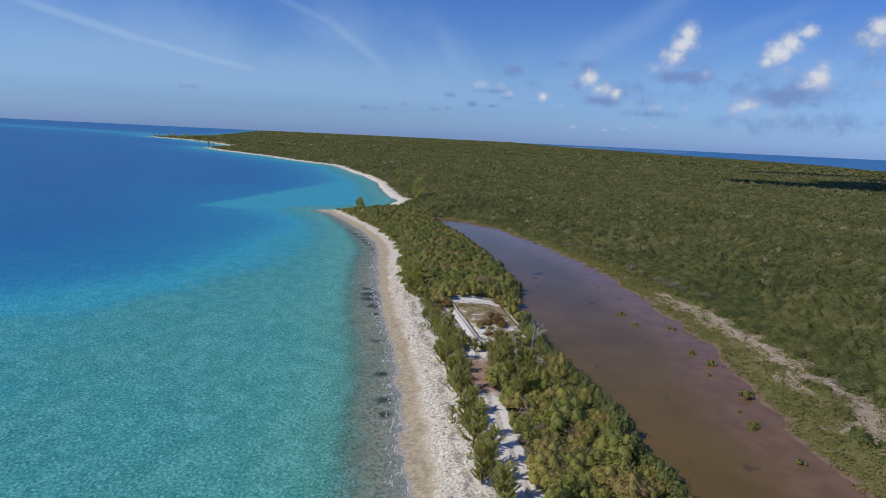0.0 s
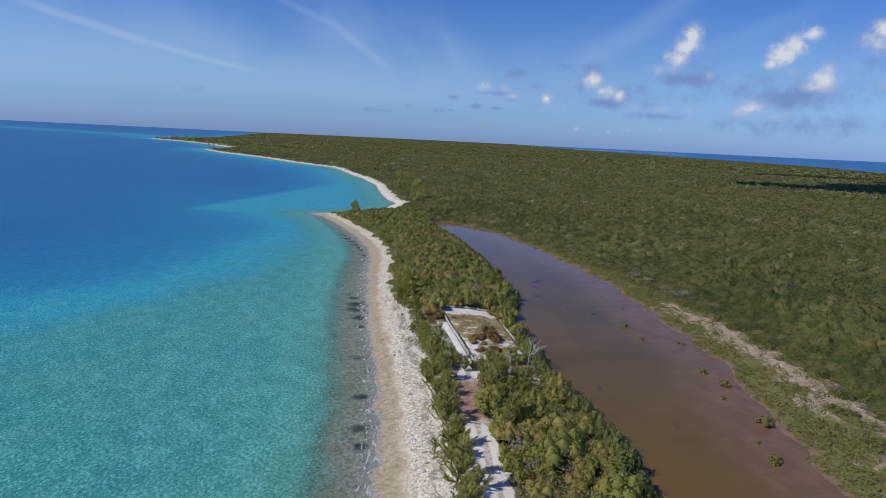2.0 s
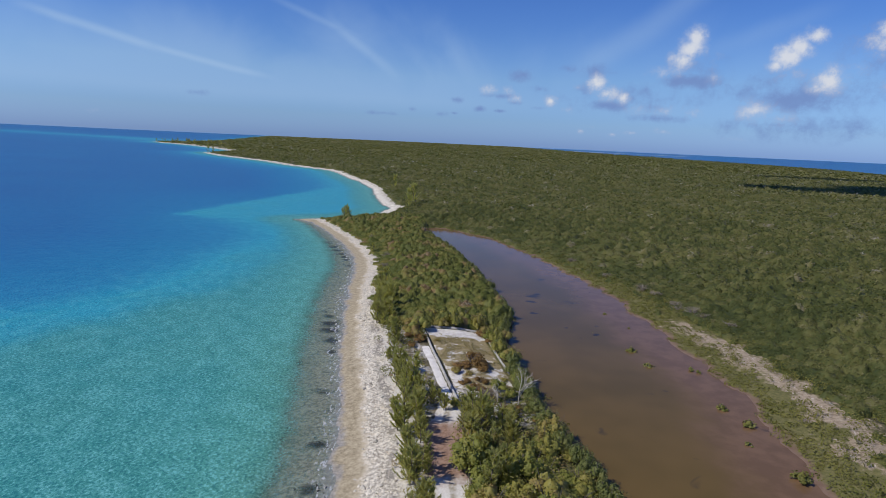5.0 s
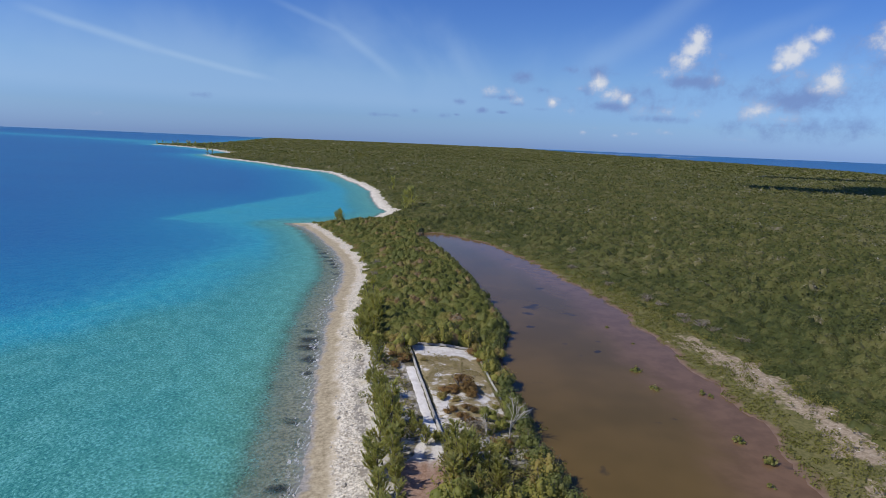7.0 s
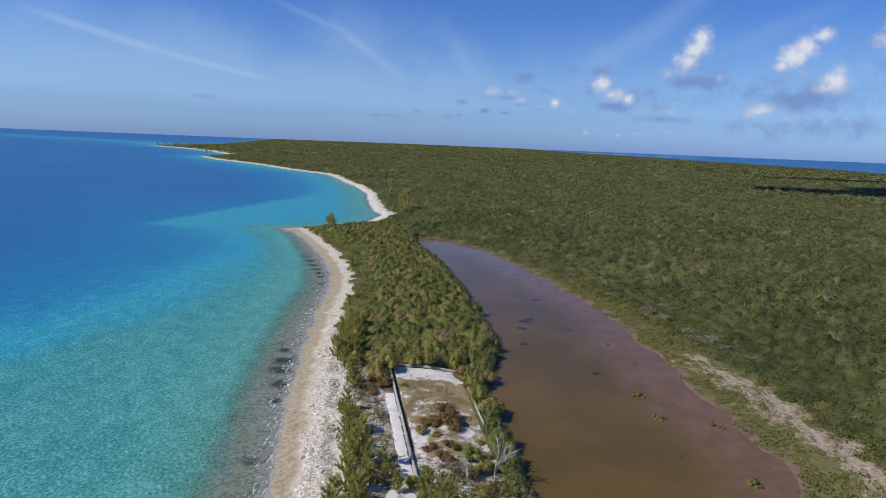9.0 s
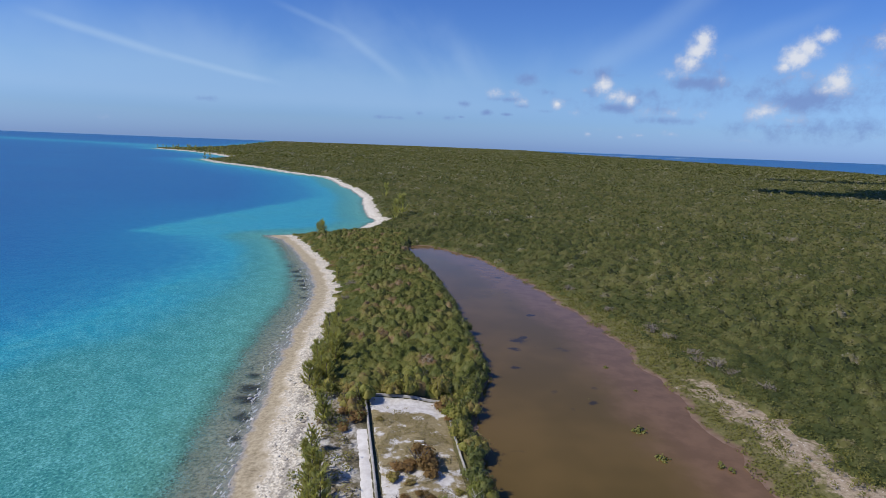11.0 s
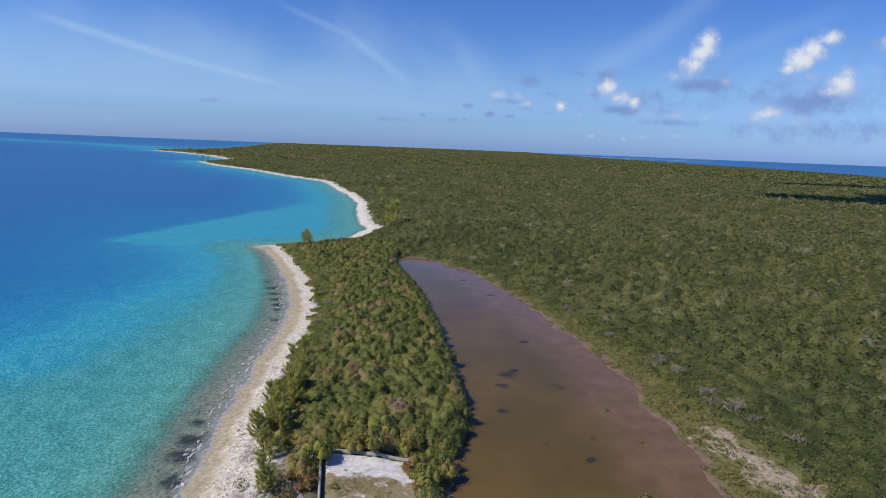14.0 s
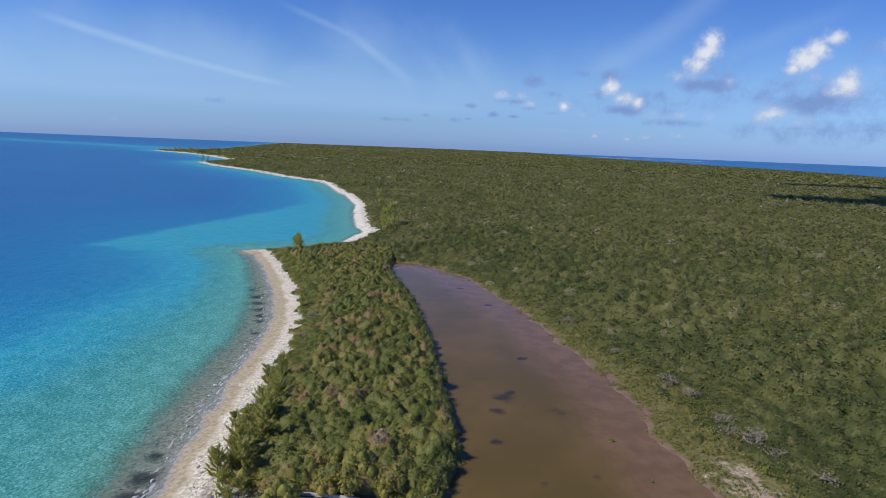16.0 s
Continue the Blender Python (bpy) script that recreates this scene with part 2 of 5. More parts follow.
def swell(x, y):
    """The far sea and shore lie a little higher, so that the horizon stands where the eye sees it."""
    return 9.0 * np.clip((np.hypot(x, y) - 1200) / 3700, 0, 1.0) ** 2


def broad(y):
    """How much broader the beaches are farther up the coast."""
    return 1 + np.interp(y, [256, 272, 330, 600, 900, 1390, 1480], [0, 0.5, 0.35, 0.3, 0.8, 1.7, 0.0])


def depth_of(x, y, shore):
    """How deep the sea reads: the shelf, its pale sand bars and the drop beyond."""
    off = np.clip(-shore, 0, None)
    edge = [(-260, -60), (-150, 40), (-86, 96), (-66, 122), (-57, 142), (-56, 172), (-53, 205), (-56, 235), (-60, 252)]
    across = polyline_distance(x, y, edge)
    lagoon = inside(x, y, edge + [(40, 252), (40, -60)])
    near = np.interp(off, [0, 2.5, 5.0, 8.5, 18], [0.0, 0.08, 0.24, 0.66, 1.15]) + 0.42 * np.clip((off - 18) / 40, 0, 1)
    bar = np.clip((y - 95) / 50, 0, 1)
    near = near + (1.95 - near) * np.exp(-(across / (11.0 + 5.0 * bar)) ** 2) * np.clip(off / 22, 0, 1)
    out = np.minimum(1.95 + (1.1 - 0.3 * bar) * (1 - np.exp(-across / 13.0)) + np.interp(y, [210, 300], [0.060, 0.030]) * across, 8.0)
    out = np.minimum(out, 0.5 + 0.08 * off)
    d = np.where(lagoon, near, np.minimum(out, 7.0 + 0.003 * off))
    # the pale sandy tongue of the bay, sharp along its seaward side
    tongue = [(-110, 249), (-103, 290), (-97, 330), (-88, 372), (-78, 432), (-64, 474), (40, 474), (40, 262), (-36, 266), (-57, 251), (-80, 245), (-94, 240)]
    rim = polyline_distance(x, y, tongue, True)
    rim = np.where(inside(x, y, tongue), rim, -rim) + 1.5 * soft_noise(x, y, 25, 14)
    k = np.clip((rim + 3.0) / (8.0 + 0.07 * np.clip(y - 280, 0, None)), 0, 1)
    sandy = np.minimum(2.0, 0.45 + 0.085 * off)
    d = np.where(lagoon, d, d + (np.minimum(sandy, d) - d) * k * k * (3 - 2 * k))
    shelf = polyline_distance(x, y, [(-1900, 2150), (-1250, 1870), (-950, 1750), (-800, 1600)])
    d = d - np.maximum(d - 2.3, 0) * np.exp(-(shelf / 190.0) ** 2)
    d = d + 0.10 * soft_noise(x, y, 34, 12) * np.clip(off / 30, 0, 1) + 0.9 * soft_noise(x, y, 160, 13) * np.clip((off - 60) / 150, 0, 1)
    d = np.maximum(d, np.minimum(0.03 * off, 0.7))
    return np.clip(d, 0.02, 14)


WEED = [(-14.0, 112.5, 2.0), (-15.3, 117.2, 2.3), (-16.0, 121.0, 2.2), (-12.6, 107.2, 1.3), (-17.2, 125.6, 1.2), (-10.6, 92.5, 1.2), (-8.3, 79.0, 1.3), (-23.6, 177.5, 1.6),
        (-25.0, 181.2, 1.6), (-26.6, 185.4, 1.8), (-29.2, 190.6, 1.8), (-31.4, 195.6, 1.8), (-21.8, 169.8, 1.3), (-7.0, 70.5, 1.2), (-34.5, 201.5, 1.6), (-6.4, 66.6, 1.0)]


POND_WEED = [(25.2, 146.0, 2.0), (24.2, 141.6, 1.4), (26.4, 148.2, 1.3), (23.6, 133.0, 1.2), (29.5, 163.0, 1.3), (33.6, 121.0, 0.9), (24.6, 197.0, 1.3), (17.5, 212.0, 1.3)]


def weed_of(x, y, spots=WEED):
    """How thickly dark weed lies on the bed of the shallows, 0 to 1."""
    out = np.zeros(x.shape)
    for x0, y0, r in spots:
        dx, dy = x - x0 + 0.3 * (y - y0), y - y0
        out = np.maximum(out, np.exp(-((dx / (r * 0.9)) ** 2 + (dy / (r * 0.8)) ** 2)))
    return out * np.clip(0.9 + 0.5 * soft_noise(x, y, 2.4, 15), 0.2, 1.2)


# ---------------------------------------------------------------- materials
def material(name):
    m = bpy.data.materials.new(name)
    m.use_nodes = True
    return m, Nodes(m.node_tree)


def finish(n, color, rough=0.8, bump=None, bump_size=0.05, spec=0.3, bump_strength=0.6, **more):
    args = dict(Base_Color=color, Roughness=rough)
    args["Specular IOR Level"] = spec
    b = n.tree.nodes.new("ShaderNodeBsdfPrincipled")
    for k, value in {**args, **more}.items():
        k = k.replace("_", " ")
        if hasattr(value, "node"):
            n.tree.links.new(value, b.inputs[k])
        else:
            b.inputs[k].default_value = (*value, 1) if isinstance(value, tuple) and len(value) == 3 else value
    if bump is not None:
        n.tree.links.new(n.add("Bump", Strength=bump_strength, Distance=bump_size, Height=bump), b.inputs["Normal"])
    n.add("OutputMaterial", Surface=b.outputs[0])
    return b


def place(n):
    return n.add("NewGeometry", out=0)


# ground: sea bed, wet weed line, rubble beach, litter, track and bare flats
M_GROUND, n = material("island_ground")
P = place(n)
shore_at = n.add("Attribute", out=2, p_name="shore")
pond_at = n.add("Attribute", out=2, p_name="pond")
road_at = n.add("Attribute", out=2, p_name="road")
bare_at = n.add("Attribute", out=2, p_name="bare")
weed_at = n.add("Attribute", out=2, p_name="weed")
big, mid, fine = n.noise(P, 0.13, 4), n.noise(P, 0.8, 5), n.noise(P, 5.0, 5, 0.7)
grit = n.noise(P, 1.9, 6, 0.75)
s = n.m("ADD", shore_at, n.m("MULTIPLY", n.m("SUBTRACT", mid, 0.5), 2.2))
sep_0 = n.tree.nodes.new("ShaderNodeSeparateXYZ")
n.tree.links.new(P, sep_0.inputs[0])
sep_y = sep_0.outputs[1]
sand = n.mix(n.span(fine, 0.3, 0.7), (0.50, 0.415, 0.285), (0.66, 0.57, 0.425))
weed = n.mix(n.span(grit, 0.25, 0.72), (0.22, 0.175, 0.105), (0.50, 0.42, 0.285))
rubble = n.mix(n.span(n.noise(P, 2.6, 6, 0.8), 0.42, 0.58), (0.34, 0.30, 0.235), (0.78, 0.71, 0.58))
reef = n.mix(n.span(grit, 0.38, 0.60), (0.145, 0.14, 0.105), (0.36, 0.34, 0.25))
reef = n.mix(n.span(n.noise(P, 0.28, 5, 0.7, 0.5), 0.57, 0.70), reef, (0.06, 0.06, 0.06))
reef = n.mix(n.span(n.noise(P, 1.1, 7, 0.85, 1.0), 0.60, 0.66), reef, (0.05, 0.055, 0.05))
reef = n.mix(n.span(n.noise(n.add("Mapping", Vector=P, Scale=(1.0, 0.35, 1.0)), 1.6, 6, 0.8, 1.2), 0.62, 0.68), reef, (0.56, 0.55, 0.47))
bed = n.mix(n.span(mid, 0.35, 0.65), (0.50, 0.48, 0.38), (0.62, 0.60, 0.48))
c = n.mix(n.m("MULTIPLY", n.span(s, -11.5, -6.5), n.span(sep_y, 262.0, 235.0)), bed, reef)
drift = n.span(n.m("ADD", weed_at, n.m("MULTIPLY", n.m("SUBTRACT", grit, 0.5), 0.7)), 0.15, 0.75)
c = n.mix(n.m("MULTIPLY", drift, 0.9), c, (0.028, 0.026, 0.034))
wet_sand = n.mix(n.span(grit, 0.3, 0.7), (0.22, 0.20, 0.175), (0.40, 0.37, 0.33))
c = n.mix(n.m("MULTIPLY", n.span(s, -1.6, -0.5), n.span(drift, 1.0, 0.0)), c, wet_sand)
pale = n.mix(n.span(mid, 0.35, 0.65), (0.52, 0.46, 0.36), (0.74, 0.69, 0.59))
c = n.mix(n.span(s, -0.2, 0.7), c, n.mix(n.span(sep_y, 252.0, 275.0), weed, pale))
c = n.mix(n.span(s, 1.9, 3.5), c, n.mix(n.span(sep_y, 252.0, 300.0), sand, pale))
c = n.mix(n.m("MULTIPLY", n.span(s, 2.4, 3.8), n.span(mid, 0.30, 0.46)), c, rubble)
litter = n.mix(n.span(fine, 0.35, 0.65), (0.085, 0.070, 0.040), (0.20, 0.165, 0.10))
litter = n.mix(n.span(n.noise(P, 0.35, 4), 0.52, 0.66), litter, (0.52, 0.48, 0.41))
# leaf litter inland, its colour darkened to carry the shade between plants
shaded_litter = n.mix(n.span(grit, 0.35, 0.65), (0.060, 0.056, 0.030), (0.115, 0.104, 0.058))
strand = n.m("MULTIPLY", n.m("MULTIPLY", n.span(s, 5.0, 5.5), n.span(s, 6.9, 6.3)), n.span(n.noise(P, 0.30, 4), 0.42, 0.55))
c = n.mix(n.m("MULTIPLY", strand, 0.75), c, (0.20, 0.18, 0.155))
c = n.mix(n.span(s, 6.4, 7.4), c, n.mix(n.span(fine, 0.3, 0.7), (0.52, 0.48, 0.41), (0.66, 0.62, 0.55)))
c = n.mix(n.m("MULTIPLY", n.span(s, 7.4, 9.5), n.span(n.noise(P, 0.5, 5, 0.65), 0.36, 0.56)), c, litter)
c = n.mix(n.span(s, 12.0, 15.0), c, shaded_litter)
# low green turf between the pond and the forest
turf = n.mix(n.span(grit, 0.35, 0.65), (0.105, 0.100, 0.036), (0.185, 0.168, 0.066))
c = n.mix(n.m("MULTIPLY", n.span(n.m("ADD", pond_at, n.m("MULTIPLY", n.m("SUBTRACT", big, 0.5), 8.0)), 14.0, 10.0), n.span(s, 22.0, 26.0)), c, turf)
# muddy flat beside the pond
mud = n.mix(n.span(mid, 0.35, 0.65), (0.165, 0.105, 0.070), (0.225, 0.150, 0.105))
c = n.mix(n.m("MULTIPLY", n.span(n.m("ADD", pond_at, n.m("MULTIPLY", mid, 2.0)), 2.6, 1.2), n.span(s, 18.0, 22.0)), c, mud)
# bare sandy flats
flat = n.mix(n.span(grit, 0.38, 0.62), (0.25, 0.19, 0.125), (0.40, 0.325, 0.235))
flat = n.mix(n.span(n.noise(P, 1.3, 5, 0.75, 0.5), 0.60, 0.66), flat, (0.62, 0.57, 0.49))
c = n.mix(n.span(n.m("ADD", bare_at, n.m("ADD", n.m("MULTIPLY", n.m("SUBTRACT", mid, 0.5), 9.0), n.m("MULTIPLY", n.m("SUBTRACT", big, 0.5), 14.0))), 3.2, 1.4), c, flat)
# pale marl strewn south of the enclosure
sep_x = sep_0.outputs[0]
yard = n.m("MULTIPLY", n.m("MULTIPLY", n.span(sep_x, 6.0, 8.0), n.span(sep_x, 18.0, 16.0)), n.m("MULTIPLY", n.span(sep_y, 83.0, 86.0), n.span(sep_y, 97.0, 94.0)))
marl = n.mix(n.span(grit, 0.38, 0.58), (0.36, 0.31, 0.25), (0.66, 0.62, 0.55))
c = n.mix(n.m("MULTIPLY", yard, n.span(n.noise(P, 0.45, 5, 0.65), 0.42, 0.56)), c, marl)
# track: two pale ruts, red earth for a stretch
rut = n.mix(n.span(fine, 0.3, 0.7), (0.54, 0.50, 0.45), (0.68, 0.65, 0.60))
crown = n.mix(n.span(grit, 0.4, 0.6), (0.32, 0.28, 0.21), (0.50, 0.46, 0.40))
track = n.mix(n.span(road_at, 0.30, 0.55), crown, rut)
sep = n.tree.nodes.new("ShaderNodeSeparateXYZ")
n.tree.links.new(P, sep.inputs[0])
north = n.m("ADD", sep.outputs[1], n.m("MULTIPLY", mid, 4.0))
red = n.m("MULTIPLY", n.span(north, 72.0, 75.0), n.span(north, 87.0, 84.0))
track = n.mix(n.m("MULTIPLY", red, 0.9), track, n.mix(n.span(grit, 0.35, 0.65), (0.20, 0.105, 0.065), (0.32, 0.20, 0.14)))
wide = n.m("ADD", 1.5, n.m("MULTIPLY", red, 0.7))
c = n.mix(n.span(n.m("SUBTRACT", n.m("ADD", road_at, n.m("MULTIPLY", n.m("SUBTRACT", mid, 0.5), 0.9)), wide), 0.15, -0.15), c, track)
finish(n, c, 0.9, n.m("ADD", n.m("MULTIPLY", grit, 0.6), n.m("MULTIPLY", fine, 0.4)), 0.12, 0.15)

# sea
M_SEA, n = material("sea_water")
P = place(n)
depth_at = n.add("Attribute", out=2, p_name="depth")
sep = n.tree.nodes.new("ShaderNodeSeparateXYZ")
n.tree.links.new(P, sep.inputs[0])
sea_y = sep.outputs[1]
ripple = n.noise(P, 0.55, 3, 0.55, 0.6)
mottle = n.noise(P, 0.16, 4, 0.6, 1.2)
dd = n.m("ADD", depth_at, n.m("MULTIPLY", n.m("MULTIPLY", n.m("SUBTRACT", mottle, 0.5), 0.22), n.span(depth_at, 0.3, 2.0)))
body = n.ramp(n.m("DIVIDE", dd, 10.0), [(0.0, (0.150, 0.214, 0.165)), (0.05, (0.100, 0.267, 0.200)), (0.085, (0.080, 0.286, 0.233)), (0.15, (0.046, 0.249, 0.241)), (0.20, (0.020, 0.281, 0.373)),
                                       (0.33, (0.014, 0.192, 0.343)), (0.62, (0.014, 0.140, 0.318)), (1.0, (0.015, 0.083, 0.258))])
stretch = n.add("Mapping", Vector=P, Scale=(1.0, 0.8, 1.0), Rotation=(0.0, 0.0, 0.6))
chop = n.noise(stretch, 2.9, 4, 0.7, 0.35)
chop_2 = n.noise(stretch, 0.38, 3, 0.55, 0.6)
# light on the waves, painted into the colour: bright flecks and a caustic net
wave_light = n.m("ADD", n.m("MULTIPLY", chop, 0.88), n.m("MULTIPLY", chop_2, 0.12))
caustic_net = n.add("TexVoronoi", p_feature="DISTANCE_TO_EDGE", Vector=n.add("VectorMath", p_operation="ADD", i0=P, i1=n.add("TexNoise", out=1, Vector=P, Scale=1.1, Detail=3.0)), Scale=1.3)
glint = n.m("MULTIPLY", n.span(caustic_net, 0.12, 0.0), n.span(chop_2, 0.40, 0.62))
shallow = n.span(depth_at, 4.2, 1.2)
bright = n.m("MULTIPLY", n.m("MAXIMUM", n.span(wave_light, 0.52, 0.63), n.m("MULTIPLY", glint, 0.6)), n.span(depth_at, 5.0, 1.0, 0.18, 0.95))
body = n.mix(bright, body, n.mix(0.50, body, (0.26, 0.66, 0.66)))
# darker sides of the wavelets, likewise painted in
body = n.mix(n.m("MULTIPLY", n.span(wave_light, 0.51, 0.39), 0.85), body, n.mix(1.0, body, (0.36, 0.56, 0.66), "MULTIPLY"))
speck = n.m("MULTIPLY", n.span(n.noise(P, 0.7, 6, 0.8), 0.64, 0.72), n.m("MULTIPLY", n.span(depth_at, 1.6, 0.5), n.span(depth_at, 0.1, 0.4)))
body = n.mix(n.m("MULTIPLY", speck, 0.7), body, (0.04, 0.075, 0.075))
weed_at = n.add("Attribute", out=2, p_name="weed")
body = n.mix(n.m("MULTIPLY", n.span(n.m("ADD", weed_at, n.m("MULTIPLY", n.m("SUBTRACT", mottle, 0.5), 0.8)), 0.2, 0.9), 0.75), body, (0.030, 0.038, 0.046))
foam_line = n.m("MULTIPLY", n.m("MULTIPLY", n.span(depth_at, 0.10, 0.05), n.span(n.noise(n.add("Mapping", Vector=P, Scale=(2.2, 0.6, 1.0)), 1.1, 5, 0.7, 0.6), 0.53, 0.60)), n.span(sea_y, 262.0, 240.0))
body = n.mix(foam_line, body, (0.62, 0.63, 0.63))
wave = n.m("ADD", n.m("MULTIPLY", ripple, 0.6), n.m("ADD", n.m("MULTIPLY", chop, 0.22), n.m("MULTIPLY", n.noise(P, 0.12, 2), 0.8)))
clearness = n.m("MAXIMUM", n.span(depth_at, 0.03, 0.75, 0.28, 1.0), n.m("MULTIPLY", foam_line, 0.7))
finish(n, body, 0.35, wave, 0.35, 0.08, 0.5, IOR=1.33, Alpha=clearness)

# pond
M_POND, n = material("pond_water")
P = place(n)
pond_at = n.add("Attribute", out=2, p_name="pond")
edge = n.m("ADD", pond_at, n.m("MULTIPLY", n.m("SUBTRACT", n.noise(P, 0.09, 4, 0.55, 0.8), 0.5), 9.0))
tea = n.mix(n.span(n.noise(P, 0.05, 3), 0.35, 0.65), (0.102, 0.068, 0.019), (0.134, 0.086, 0.026))
silt = n.mix(n.span(n.noise(P, 0.3, 4), 0.35, 0.65), (0.140, 0.083, 0.042), (0.178, 0.106, 0.056))
east_at = n.add("Attribute", out=2, p_name="east_bank")
c = n.mix(n.span(n.m("ADD", east_at, n.m("MULTIPLY", n.m("SUBTRACT", n.noise(P, 0.08, 4, 0.6, 1.0), 0.5), 10.0)), 13.0, 4.0), tea, silt)
c = n.mix(n.m("MULTIPLY", n.span(n.noise(P, 0.22, 3, 0.5, 0.5), 0.66, 0.76), 0.6), c, (0.035, 0.03, 0.022))
weed_at = n.add("Attribute", out=2, p_name="weed")
c = n.mix(n.m("MULTIPLY", n.span(n.m("ADD", weed_at, n.m("MULTIPLY", n.m("SUBTRACT", n.noise(P, 0.8, 4, 0.6), 0.5), 0.9)), 0.2, 0.8), 0.8), c, (0.024, 0.022, 0.018))
finish(n, c, 0.10, n.noise(P, 1.6, 3, 0.6), 0.02, 0.29, 0.30, IOR=1.33)


def leaf_material(name, stops, rough=0.55, through_light=0.25, by_plant=0.20):
    m, n = material(name)
    isl = n.tree.nodes.new("ShaderNodeNewGeometry").outputs["Random Per Island"]
    ob = n.tree.nodes.new("ShaderNodeObjectInfo").outputs["Random"]
    tint = n.add("Attribute", out=2, p_name="tint")
    P = place(n)
    k = n.m("ADD", n.m("MULTIPLY", tint, 0.86 - by_plant), n.m("ADD", n.m("MULTIPLY", isl, 0.12), n.m("MULTIPLY", ob, by_plant)))
    c = n.ramp(k, stops)
    c = n.mix(n.span(n.noise(P, 0.06, 3), 0.3, 0.7, 0.0, 0.35), c, n.mix(1.0, c, (0.72, 0.80, 0.7), "MULTIPLY"))
    b = n.tree.nodes.new("ShaderNodeBsdfPrincipled")
    n.tree.links.new(c, b.inputs["Base Color"])
    b.inputs["Roughness"].default_value = rough
    b.inputs["Specular IOR Level"].default_value = 0.25
    t = n.add("BsdfTranslucent", Color=n.mix(1.0, c, (1.1, 1.15, 0.6), "MULTIPLY"))
    mixed = n.add("MixShader", i0=through_light, i1=b.outputs[0], i2=t)
    n.add("OutputMaterial", Surface=mixed)
    return m


GREENS = [(0.0, (0.097, 0.123, 0.028)), (0.2, (0.171, 0.194, 0.041)), (0.4, (0.257, 0.257, 0.057)), (0.55, (0.336, 0.291, 0.073)),
          (0.68, (0.314, 0.234, 0.085)), (0.80, (0.274, 0.165, 0.075)), (0.90, (0.342, 0.279, 0.205)), (1.0, (0.479, 0.422, 0.342))]
M_SCRUB = leaf_material("scrub_leaves", GREENS, 0.55, 0.35, 0.36)
M_THICKET = leaf_material("thicket_leaves", [(0.0, (0.070, 0.088, 0.022)), (0.2, (0.121, 0.137, 0.030)), (0.4, (0.180, 0.182, 0.043)), (0.55, (0.244, 0.216, 0.057)),
                                             (0.68, (0.266, 0.195, 0.078)), (0.80, (0.246, 0.147, 0.071)), (0.90, (0.297, 0.249, 0.189)), (1.0, (0.409, 0.368, 0.308))], 0.55, 0.28, 0.0)
M_MANGROVE = leaf_material("mangrove_leaves", [(0.0, (0.095, 0.116, 0.035)), (0.5, (0.168, 0.185, 0.055)), (1.0, (0.258, 0.248, 0.088))], 0.5, 0.35)
M_FOREST = leaf_material("forest_leaves", [(0.0, (0.068, 0.086, 0.027)), (0.25, (0.123, 0.133, 0.040)), (0.5, (0.185, 0.178, 0.060)),
                                           (0.68, (0.228, 0.210, 0.090)), (0.82, (0.254, 0.217, 0.129)), (1.0, (0.424, 0.387, 0.325))], 0.6, 0.38, 0.0)
M_PINE = leaf_material("casuarina_needles", [(0.0, (0.36, 0.35, 0.12)), (0.5, (0.49, 0.45, 0.18)), (1.0, (0.58, 0.53, 0.25))], 0.6, 0.6)
M_RUST = leaf_material("rusty_leaves", [(0.0, (0.156, 0.121, 0.038)), (0.5, (0.258, 0.147, 0.053)), (1.0, (0.336, 0.173, 0.068))], 0.6, 0.35)
M_DRY = leaf_material("dry_twigs", [(0.0, (0.16, 0.13, 0.09)), (0.5, (0.24, 0.20, 0.15)), (1.0, (0.33, 0.285, 0.22))], 0.8, 0.1)
M_GRASS = leaf_material("dry_grass", [(0.0, (0.22, 0.185, 0.075)), (0.5, (0.33, 0.27, 0.125)), (1.0, (0.45, 0.38, 0.21))], 0.8, 0.4)
M_WEED = leaf_material("sea_weed", [(0.0, (0.030, 0.030, 0.028)), (0.5, (0.060, 0.056, 0.050)), (1.0, (0.12, 0.105, 0.085))], 0.5, 0.1)
M_SALT = leaf_material("saltwort_leaves", [(0.0, (0.115, 0.125, 0.030)), (0.5, (0.195, 0.190, 0.046)), (1.0, (0.285, 0.250, 0.080))], 0.55, 0.35)


def plain(name, a, b, scale, rough=0.85, bump=0.02, c=None, spec=0.25):
    m, n = material(name)
    P = place(n)
    ob = n.tree.nodes.new("ShaderNodeObjectInfo").outputs["Random"]
    k = n.m("ADD", n.span(n.noise(P, scale, 6, 0.65), 0.3, 0.7), n.m("MULTIPLY", n.m("SUBTRACT", ob, 0.5), 0.4))
    col = n.mix(k, a, b)
    if c:
        col = n.mix(n.span(n.noise(P, scale * 0.22, 4), 0.5, 0.68), col, c)
    finish(n, col, rough, n.noise(P, scale * 2, 5, 0.7), bump, spec)
    return m


M_BARK = plain("grey_bark", (0.11, 0.09, 0.07), (0.22, 0.19, 0.16), 6)
M_TWIG = plain("dry_twig_bark", (0.21, 0.175, 0.135), (0.34, 0.295, 0.235), 5)
M_DEAD = plain("bleached_wood", (0.40, 0.355, 0.29), (0.58, 0.53, 0.46), 5)
M_ROCK = plain("limestone", (0.42, 0.375, 0.30), (0.70, 0.64, 0.53), 2.5, bump=0.06, c=(0.33, 0.29, 0.23))
M_WETROCK = plain("wet_limestone", (0.30, 0.28, 0.25), (0.60, 0.58, 0.54), 2.5, 0.5, 0.05)
